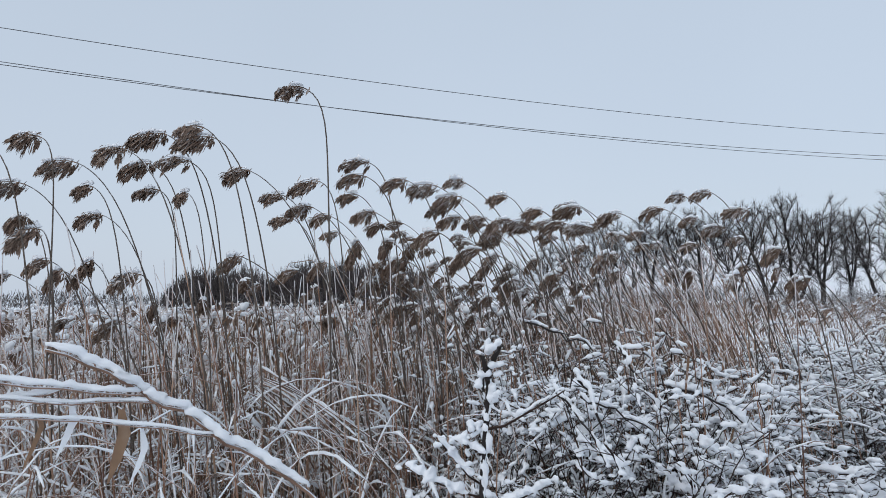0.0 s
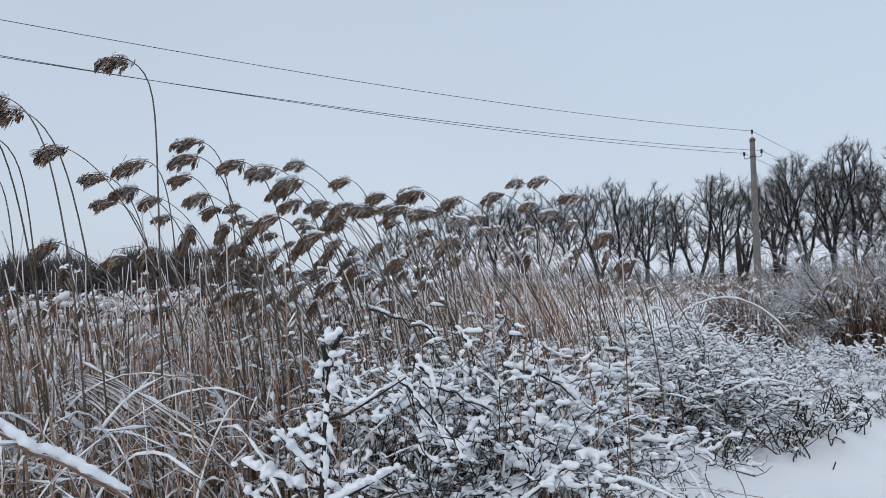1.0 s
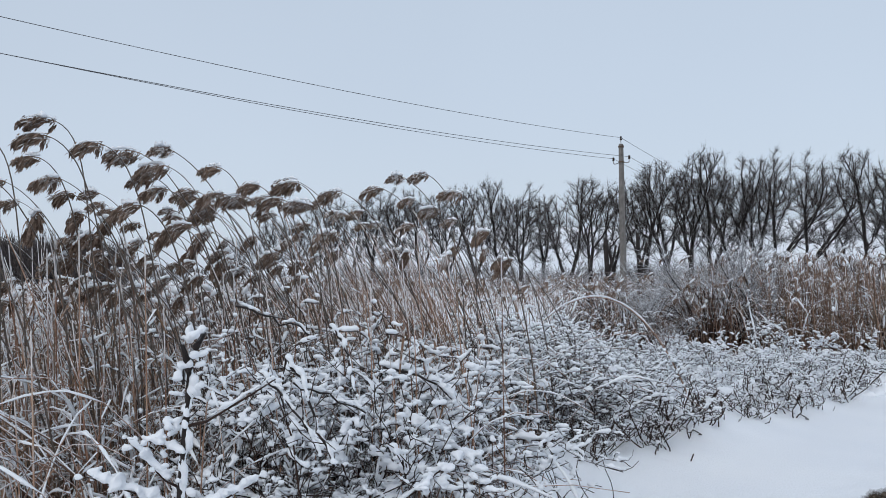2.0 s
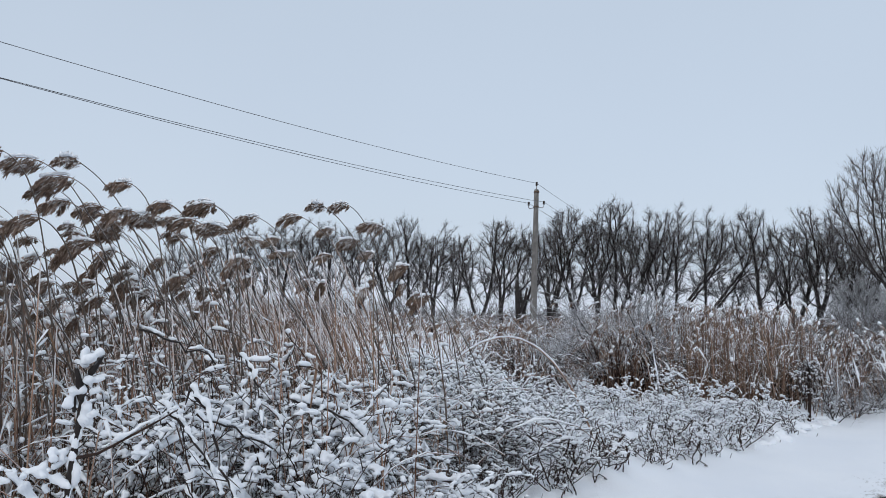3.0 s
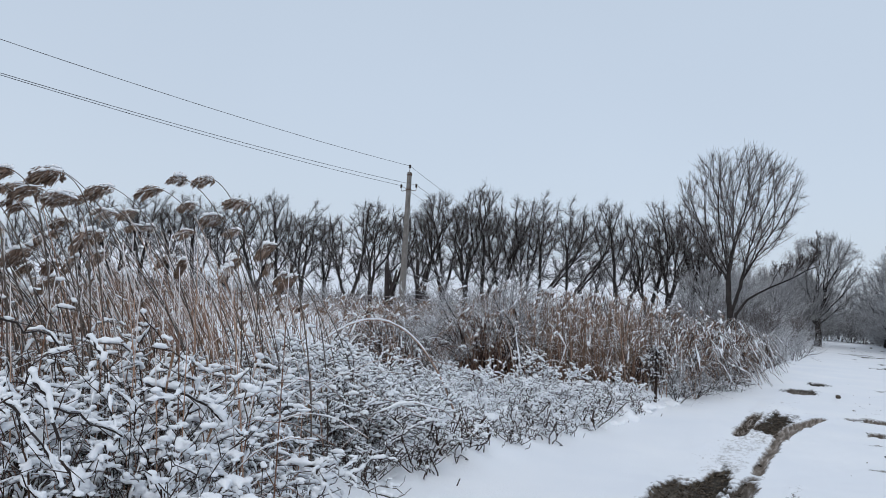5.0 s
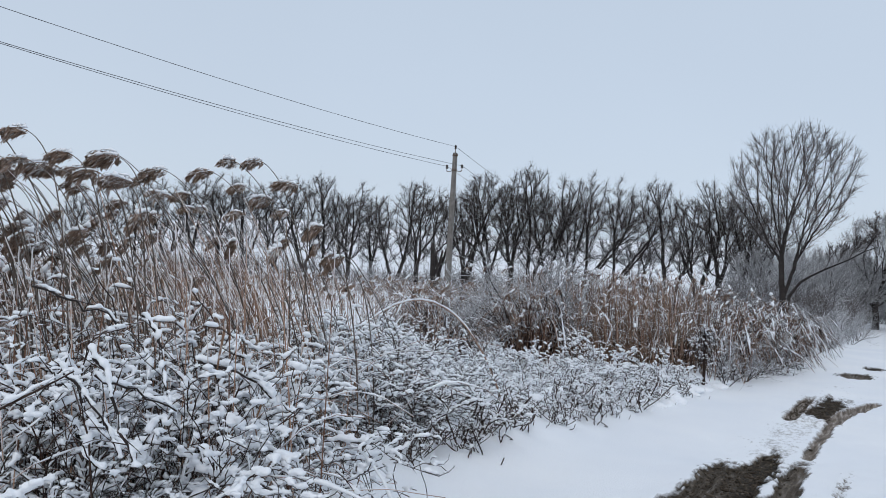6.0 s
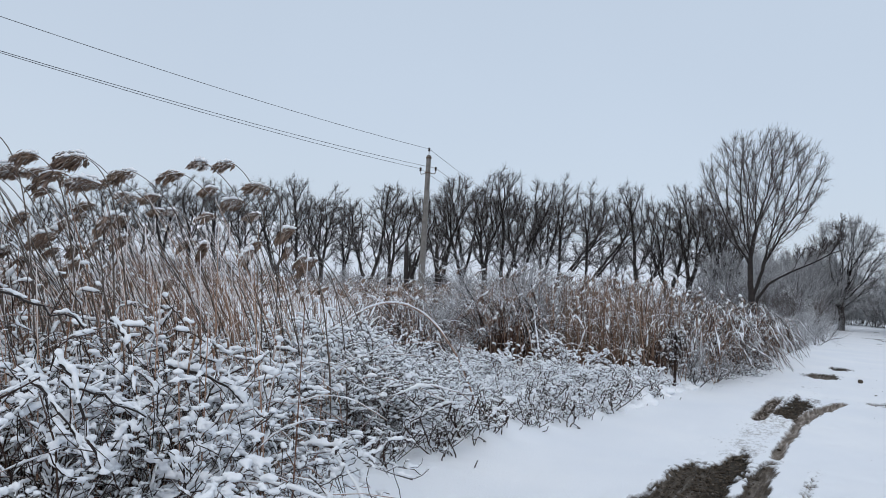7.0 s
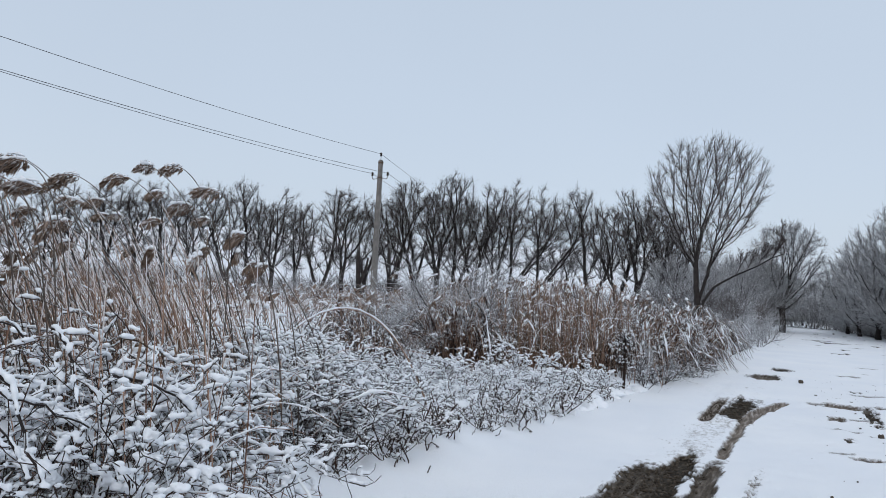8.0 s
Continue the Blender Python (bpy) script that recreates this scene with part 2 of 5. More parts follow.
# ---- mesh building ----
class Builder:
    """Gathers tubes, blades and lumps, and links them as one mesh."""

    def __init__(self):
        self.v, self.f, self.count = [], [], 0

    def add(self, verts, faces):
        self.v.append(verts)
        c = self.count
        self.f.extend([tuple(i + c for i in q) for q in faces])
        self.count += len(verts)

    def tube(self, pts, radii, n=4, closed=True):
        pts = np.asarray(pts, float)
        k = len(pts)
        d = np.gradient(pts, axis=0)
        d /= np.linalg.norm(d, axis=1)[:, None] + 1e-9
        ref = np.array((0.0, 0.0, 1.0)) if abs(d[0, 2]) < 0.8 else np.array((1.0, 0.0, 0.0))
        a = np.cross(d, ref)
        a /= np.linalg.norm(a, axis=1)[:, None] + 1e-9
        b = np.cross(d, a)
        ang = np.arange(n) * (2 * math.pi / n)
        r = np.broadcast_to(np.asarray(radii, float), (k,))
        ring = pts[:, None] + r[:, None, None] * (np.cos(ang)[None, :, None] * a[:, None] + np.sin(ang)[None, :, None] * b[:, None])
        self.add(ring.reshape(-1, 3), tube_faces(k, n, closed))

    def blade(self, pts, widths, side):
        """A thin two-sided leaf along pts, as wide as widths across the direction side."""
        pts = np.asarray(pts, float)
        w = np.asarray(widths, float)[:, None] * np.asarray(side, float)[None] * 0.5
        mid_fold = pts + np.array((0, 0, -0.25)) * np.asarray(widths, float)[:, None]
        k = len(pts)
        verts = np.concatenate([pts - w, mid_fold, pts + w])
        faces = []
        for i in range(k - 1):
            faces.append((i, i + 1, k + i + 1, k + i))
            faces.append((k + i, k + i + 1, 2 * k + i + 1, 2 * k + i))
        self.add(verts, faces)

    def lump(self, p0, p1, r, rng, n=6, rings=5, uneven=0.18):
        """An uneven, flat-bottomed roll of snow lying on the line from p0 to p1."""
        p0, p1 = np.asarray(p0, float), np.asarray(p1, float)
        p0, p1 = p0 + (p0 - p1) * 0.25, p1 + (p1 - p0) * 0.25
        th = np.linspace(0.2, math.pi - 0.2, rings)
        s = (1 - np.cos(th)) / 2
        prof = np.sin(th) ** 0.55 * rng.uniform(0.78, 1.15, rings) * r
        axis = p1 - p0
        ln = np.linalg.norm(axis) + 1e-9
        t = axis / ln
        a = np.cross(t, (0, 0, 1.0))
        if np.linalg.norm(a) < 0.05:
            a = np.array((1.0, 0, 0))
        a /= np.linalg.norm(a)
        up = np.cross(a, t)
        pts = p0 + s[:, None] * axis + np.array((0, 0, 0.3 * r))
        ang = np.arange(n) * (2 * math.pi / n) + rng.uniform(0, 1)
        ca, sa = np.cos(ang), np.sin(ang)
        sa = np.where(sa < 0, sa * 0.7, sa)
        j = rng.uniform(1 - uneven, 1 + uneven, (rings, n))
        ring = pts[:, None] + (prof[:, None] * j)[:, :, None] * (ca[None, :, None] * a + sa[None, :, None] * up)
        self.add(ring.reshape(-1, 3), tube_faces(rings, n, True))

    def roll(self, pts, r, rng, n=5, knobs=2.0, rough=0.3):
        """A lumpy roll of snow along a line of points."""
        pts = np.asarray(pts, float)
        k = max(6, int(knobs * len(pts)))
        u = np.linspace(0, len(pts) - 1, k)
        i = np.minimum(u.astype(int), len(pts) - 2)
        q = pts[i] + (pts[i + 1] - pts[i]) * (u - i)[:, None]
        q = q + rng.normal(0, 0.30, (k, 3)) * r * np.array((1, 1, 0.4))
        s = np.linspace(-1, 1, k)
        prof = r * np.sqrt(np.clip(1 - s ** 10, 0.12, 1)) * np.exp(rng.normal(0, rough, k))
        d = np.gradient(q, axis=0)
        d /= np.linalg.norm(d, axis=1)[:, None] + 1e-9
        a = np.cross(d, (0.02, 0.01, 1.0))
        a /= np.linalg.norm(a, axis=1)[:, None] + 1e-9
        up = np.cross(a, d)
        ang = np.arange(n) * (2 * math.pi / n) + 0.3
        ca, sa = np.cos(ang), np.sin(ang)
        sa = np.where(sa < 0, sa * 0.4, sa * 1.1)
        j = rng.uniform(0.75, 1.25, (k, n)) * prof[:, None]
        q = q + np.array((0, 0, 0.25 * r))
        ring = q[:, None] + j[:, :, None] * (ca[None, :, None] * a[:, None] + sa[None, :, None] * up[:, None])
        self.add(ring.reshape(-1, 3), tube_faces(k, n, True))

    def pad(self, p, r, rng, count=4, way=None, coarse=False):
        """A cushion of snow: some rounded lumps run together along a twig."""
        way = unit(rng.normal(0, 1, 3) * np.array((1, 1, 0.25))) if way is None else way
        for i in range(count):
            o = way * r * (i - (count - 1) / 2) * 1.1 + rng.normal(0, 0.55, 3) * r * np.array((1, 1, 0.6))
            d = unit(way + rng.normal(0, 0.8, 3) * np.array((1, 1, 0.5)) + np.array((0, 0, -0.15))) * r * rng.uniform(0.4, 1.6)
            self.lump(p + o - d * 0.5, p + o + d * 0.5, r * rng.uniform(0.2, 0.62), rng, 5 if coarse else 6, 4 if coarse else 5, 0.5)

    def cake(self, p, r, flat, rng):
        """A flattened, uneven pat of snow."""
        th = np.linspace(0.25, math.pi - 0.25, 5)
        ang = np.arange(7) * (2 * math.pi / 7) + rng.uniform(0, 1)
        wide = np.sin(th)[:, None] * rng.uniform(0.75, 1.25, (5, 7)) * r
        ax, turn = rng.uniform(0.65, 1.35), rng.uniform(0, 3.14)
        x, y = wide * np.cos(ang) * ax, wide * np.sin(ang) / ax
        q = np.stack([x * math.cos(turn) - y * math.sin(turn), x * math.sin(turn) + y * math.cos(turn), np.repeat(-np.cos(th)[:, None], 7, 1) * r * flat], -1) + np.asarray(p, float)
        self.add(q.reshape(-1, 3), tube_faces(5, 7, True))

    def ribbon(self, pts, widths, side):
        pts = np.asarray(pts, float)
        w = np.asarray(widths, float)[:, None] * np.asarray(side, float)[None] * 0.5
        k = len(pts)
        self.add(np.concatenate([pts - w, pts + w]), [(i, i + 1, k + i + 1, k + i) for i in range(k - 1)])

    def mesh(self, name, mat, smooth=True):
        me = bpy.data.meshes.new(name)
        if self.count:
            me.from_pydata(np.concatenate(self.v), [], self.f)
        me.materials.append(mat)
        if smooth:
            me.polygons.foreach_set("use_smooth", [True] * len(me.polygons))
        me.update()
        return me


FACES = {}


def tube_faces(k, n, closed):
    key = (k, n, closed)
    if key not in FACES:
        f = [(i * n + j, i * n + (j + 1) % n, (i + 1) * n + (j + 1) % n, (i + 1) * n + j) for i in range(k - 1) for j in range(n)]
        if closed:
            f.append(tuple(range(n - 1, -1, -1)))
            f.append(tuple((k - 1) * n + j for j in range(n)))
        FACES[key] = f
    return FACES[key]


def thing(name, label, category, group="", kind=""):
    return tagged(new(name), label, category, group, kind)


def part(name, builder, mat, parent, label="", smooth=True):
    ob = new(name, builder.mesh(name, mat, smooth))
    if parent is not None:
        ob.parent = parent
    if label:
        ob["label"] = label
    return ob


def fused(builder, voxel, keep, mat):
    """The lumps and rolls of a builder run together into one soft body of snow."""
    me = builder.mesh("loose_snow", mat)
    ob = new("loose_snow", me)
    mod = ob.modifiers.new("fuse", "REMESH")
    mod.mode, mod.voxel_size, mod.use_smooth_shade = "VOXEL", voxel, True
    mod = ob.modifiers.new("soften", "SMOOTH")
    mod.factor, mod.iterations = 0.5, 1
    mod = ob.modifiers.new("thin", "DECIMATE")
    mod.ratio = keep
    out = bpy.data.meshes.new_from_object(ob.evaluated_get(bpy.context.evaluated_depsgraph_get()))
    out.name = "snow"
    bpy.data.objects.remove(ob)
    bpy.data.meshes.remove(me)
    out.polygons.foreach_set("use_smooth", [True] * len(out.polygons))
    return out


def soft(name, builder, voxel, parent, label=""):
    """A piece of soft snow under its thing or part."""
    ob = new(name, fused(builder, voxel, 0.6, M_SNOW))
    ob.parent = parent
    if label:
        ob["label"] = label
    return tagged(ob, kind="stuff")


def place(x, y, z=0.0, turn=0.0, size=1.0, tall=None):
    return Matrix.Translation((x, y, z)) @ Matrix.Rotation(radians(turn), 4, "Z") @ Matrix.Diagonal((size, size, size if tall is None else tall, 1))


PLACED = set()


def settle(src, m):
    """Puts the thing itself at the pose m the first time, and a copy of it every time after."""
    if src not in PLACED:
        PLACED.add(src)
        src.matrix_basis = m
        return src
    k = src.scale
    return copy_thing(src, m @ Matrix.Diagonal((1 / k[0], 1 / k[1], 1 / k[2], 1)))


def unit(v):
    v = np.asarray(v, float)
    return v / (np.linalg.norm(v) + 1e-9)


def polar(bearing, dist):
    """A place on the ground, by its angle to the left of the road's line and its distance from where the camera stands."""
    a = radians(bearing)
    return -math.sin(a) * dist, math.cos(a) * dist


# ---- ground ----
def smooth_step(e0, e1, x):
    t = np.clip((x - e0) / (e1 - e0), 0, 1)
    return t * t * (3 - 2 * t)


def value_noise(x, y, seed):
    """Smooth noise on a grid of numpy coordinates, 0 to 1."""
    xi, yi = np.floor(x), np.floor(y)
    u, v = x - xi, y - yi
    u, v = u * u * (3 - 2 * u), v * v * (3 - 2 * v)

    def h(a, b):
        q = np.sin(a * 127.1 + b * 311.7 + seed * 74.7) * 43758.5453
        return q - np.floor(q)

    return (h(xi, yi) * (1 - u) + h(xi + 1, yi) * u) * (1 - v) + (h(xi, yi + 1) * (1 - u) + h(xi + 1, yi + 1) * u) * v


def terrain(x, y):
    """Height of the snow, before the wheel tracks."""
    x, y = np.asarray(x, float), np.asarray(y, float)
    z = 0.05 * (value_noise(x * 0.7, y * 0.7, 1) - 0.5) + 0.02 * (value_noise(x * 2.3, y * 2.3, 2) - 0.5)
    lane = smooth_step(-2.4, -1.8, x) * smooth_step(4.4, 3.6, x) * smooth_step(45, 30, np.abs(y))
    z = z + lane * (0.030 * (value_noise(x * 3.1, y * 0.7, 21) - 0.5) + 0.016 * (value_noise(x * 9.0, y * 5.0, 22) - 0.5))
    verge = smooth_step(-2.6, -3.7, x) * smooth_step(60, 40, np.abs(y))
    z = z + verge * (0.16 * value_noise(x * 1.3, y * 1.3, 3) + 0.13 * value_noise(x * 3.4, y * 3.4, 4) + 0.07 * value_noise(x * 7.5, y * 7.5, 6))
    b = np.degrees(np.arctan2(-x, y))
    d = np.hypot(x, y)
    hill = smooth_step(72, 105, d) * smooth_step(66, 46, b) * smooth_step(3, 11, b)
    z = z + hill * (7.5 + 1.5 * value_noise(x * 0.03, y * 0.03, 5))
    return z


def track_mud(x, y, smeared=False):
    """How bare of snow the road is, 0 to 1, and how deep it is cut."""
    x, y = np.asarray(x, float), np.asarray(y, float)

    def blob(cx, cy, rx, ry, slant=0.0):
        dx = x - cx - slant * (y - cy)
        return np.clip(1.35 - np.sqrt((dx / rx) ** 2 + ((y - cy) / ry) ** 2) * 1.0, 0, 1)

    def rut(y0, y1, x0, x1, bend, w):
        s = np.clip((y - y0) / (y1 - y0), 0, 1)
        cx = x0 + (x1 - x0) * s + bend * s * s
        along = smooth_step(y0 - 0.5, y0 + 0.3, y) * smooth_step(y1 + 0.3, y1 - 0.4, y)
        return np.clip(1.35 - np.abs(x - cx) / w, 0, 1) * along

    wob = 1.1 * (value_noise(x * 5.0, y * 0.0, 31) - 0.5)

    def band(y0, y1, x0, x1, w, strength):
        s = np.clip((y - y0) / (y1 - y0), 0, 1)
        along = smooth_step(y0 - 0.6, y0 + 0.4, y) * smooth_step(y1 + 0.9 + wob, y1 - 1.0 + wob, y)
        return strength * np.clip(1.4 - np.abs(x - (x0 + (x1 - x0) * s)) / w, 0, 1) * along

    def bar(cx, cy, rx, ry):
        return np.clip(1.5 - np.maximum(np.abs(x - cx) / rx, np.abs(y - cy) / ry), 0, 1)

    right = band(-9.0, 8.9, -0.72, -0.87, 0.10, 1.0)
    left = band(-9.0, 8.1, -1.46, -1.42, 0.20, 0.92)
    near = np.maximum.reduce([right, left, band(-9.0, 8.8, -1.10, -1.19, 0.17, 0.90)])
    link = np.maximum(0.56 * rut(8.7, 12.2, -0.86, -0.83, 0.0, 0.10), 0.80 * rut(11.6, 14.8, -0.83, -0.80, 0.42, 0.15))
    streak = band(11.2, 14.7, -1.33, -1.38, 0.12, 0.70)
    patch = np.maximum.reduce([streak, band(11.9, 15.0, -1.08, -1.00, 0.21, 0.80), band(13.2, 15.2, -1.1, -0.8, 0.34, 0.55)])
    far = np.maximum(0.95 * blob(-0.98, 19.9, 0.40, 0.8), 0.8 * blob(-0.66, 22.6, 0.28, 0.6))
    puddle = np.maximum.reduce([0.78 * bar(0.52, 15.1, 0.30, 0.38), 0.50 * bar(0.10, 15.2, 0.18, 0.22), 0.66 * bar(0.38, 13.3, 0.13, 0.28), 0.6 * bar(0.68, 13.3, 0.14, 0.18), 0.70 * bar(0.66, 9.75, 0.26, 0.07),
                                0.55 * bar(0.32, 9.95, 0.14, 0.07), 0.62 * bar(0.40, 11.9, 0.24, 0.05), 0.5 * bar(0.80, 11.7, 0.10, 0.04), 0.55 * blob(1.1, 17.5, 0.5, 0.2), 0.5 * bar(1.2, 15.4, 0.22, 0.2), 0.5 * bar(0.9, 22.0, 0.3, 0.25),
                                0.5 * bar(1.6, 26.0, 0.35, 0.3)])
    tread = 0.58 * rut(-9.0, 8.4, -0.62, -0.46, 0.0, 0.06) * (0.62 + 0.38 * np.sin(y * 45 + 3 * np.sin(x * 40)))
    wide = np.maximum(0.8 * blob(0.5, 48.5, 1.0, 0.7), 0.8 * blob(1.5, 46.5, 0.9, 0.5))
    spots = 0.55 * smooth_step(0.80, 0.9, value_noise(x * 2.2, y * 1.1, 9)) * smooth_step(-0.1, 0.4, x) * smooth_step(4.5, 3.0, x) * smooth_step(4, 8, y)
    veil = np.maximum(0.31 * band(8.4, 15.2, -1.22, -1.02, 0.36, 1.0), 0.22 * band(15.0, 20.5, -1.0, -0.95, 0.25, 1.0))
    mud = np.maximum.reduce([near, link, patch, far, puddle, tread, wide, spots, veil])
    ragged = 0.40 * (value_noise(x * 8, y * 3, 11) - 0.5) + 0.55 * (value_noise(x * 23, y * 12, 12) - 0.5)
    slick = np.clip(np.maximum.reduce([0.45 * right * smooth_step(6.0, 8.8, y) + 0.1 * right, 1.5 * link, 1.5 * streak, 0.8 * puddle, 0.25 * left, 1.5 * tread, 3.0 * veil * (patch < 0.4) * (near < 0.4)]) * 1.3, 0, 1)
    mud = np.clip(mud + ragged * (mud > 0.02) * (1 - 0.85 * np.maximum(slick, puddle > 0.1)), 0, 1)
    return (mud, slick) if smeared else mud


def lines(stops):
    out = []
    for a, b, step in stops:
        out.extend(np.arange(a, b - 1e-6, step))
    out.append(stops[-1][1])
    return np.array(out)


def build_ground():
    xs = lines([(-3000, -400, 200), (-400, -120, 20), (-120, -30, 5), (-30, -6, 0.8), (-6, -2.0, 0.12), (-2.0, 1.0, 0.025), (1.0, 1.4, 0.05), (1.4, 5, 0.2), (5, 40, 3), (40, 200, 20), (200, 3000, 280)])
    ys = lines([(-3000, -200, 280), (-200, -20, 15), (-20, -6, 1.0), (-6, 5.6, 0.2), (5.6, 16, 0.045), (16, 25, 0.1), (25, 60, 0.6), (60, 160, 4), (160, 400, 20), (400, 3000, 260)])
    gx, gy = np.meshgrid(xs, ys)
    z = terrain(gx, gy)
    mud, slick = track_mud(gx, gy, True)
    lip = np.clip(mud * 3, 0, 1) * np.clip(1.6 - mud * 3, 0, 1)
    z = z - 0.045 * smooth_step(0.3, 0.7, mud) + 0.03 * lip * value_noise(gx * 12, gy * 12, 14)
    nx, ny = len(xs), len(ys)
    verts = np.stack([gx, gy, z], -1).reshape(-1, 3)
    idx = np.arange(nx * ny).reshape(ny, nx)
    quads = np.stack([idx[:-1, :-1], idx[:-1, 1:], idx[1:, 1:], idx[1:, :-1]], -1).reshape(-1, 4)
    me = bpy.data.meshes.new("ground")
    me.vertices.add(len(verts))
    me.vertices.foreach_set("co", verts.ravel())
    me.loops.add(quads.size)
    me.loops.foreach_set("vertex_index", quads.ravel())
    me.polygons.add(len(quads))
    me.polygons.foreach_set("loop_start", np.arange(len(quads)) * 4)
    me.polygons.foreach_set("use_smooth", np.ones(len(quads), bool))
    me.update(calc_edges=True)
    at = me.attributes.new("mud", "FLOAT", "POINT")
    at.data.foreach_set("value", mud.ravel().astype(np.float32))
    at = me.attributes.new("slick", "FLOAT", "POINT")
    at.data.foreach_set("value", slick.ravel().astype(np.float32))
    me.materials.append(M_GROUND)
    tagged(new("ground", me), "snow-covered ground and track with muddy wheel ruts", "ground", kind="structure")


build_ground()


def gz(x, y):
    return float(terrain(x, y))


# ---- bare trees ----
def grow(rng, start, way, length, radius, level, spec, out, up=0.25, wiggle=0.13, extra=0):
    """One limb and all that grows from it; out collects (points, radii, level)."""
    k = (6 if level == 0 else 5 if level < 2 else 4 if level < 3 else 3 if level < 4 else 2) + extra
    pts, d = [np.asarray(start, float)], unit(way)
    step = length / (k - 1)
    for _ in range(k - 1):
        d = unit(d + rng.normal(0, wiggle, 3) + np.array((0, 0, up)) * (0.35 if level else 0.1))
        pts.append(pts[-1] + d * step)
    pts = np.array(pts)
    rad = radius * np.linspace(1, 0.45 if level < 3 else 0.3, k)
    out.append((pts, rad, level))
    if level >= len(spec):
        return
    kids, spread, ratio, first = spec[level]
    kids = max(2, int(round(kids * rng.uniform(0.8, 1.2))))
    twist = rng.uniform(0, 6.28)
    for i in range(kids):
        s = first + (1 - first) * (i + rng.uniform(0.1, 0.9)) / kids
        j = min(int(s * (k - 1)), k - 2)
        u = s * (k - 1) - j
        p = pts[j] * (1 - u) + pts[j + 1] * u
        t = unit(pts[j + 1] - pts[j])
        a = unit(np.cross(t, (0.31, 0.17, 0.93) if abs(t[2]) < 0.9 else (1, 0, 0)))
        b = np.cross(t, a)
        phi = twist + i * 2.4 + rng.uniform(-0.5, 0.5)
        ang = radians(spread * rng.uniform(0.7, 1.3)) * (1.0 - 0.35 * s if level == 0 else 1.0)
        way2 = t * math.cos(ang) + (a * math.cos(phi) + b * math.sin(phi)) * math.sin(ang)
        l2 = length * ratio * rng.uniform(0.75, 1.2) * (1.15 - 0.45 * s if level else 1.0)
        r2 = max(min(rad[j] * 0.55, radius * (0.42 if level == 0 else 0.36)), 0.003)
        grow(rng, p, way2, l2, r2, level + 1, spec, out, up, wiggle, extra)


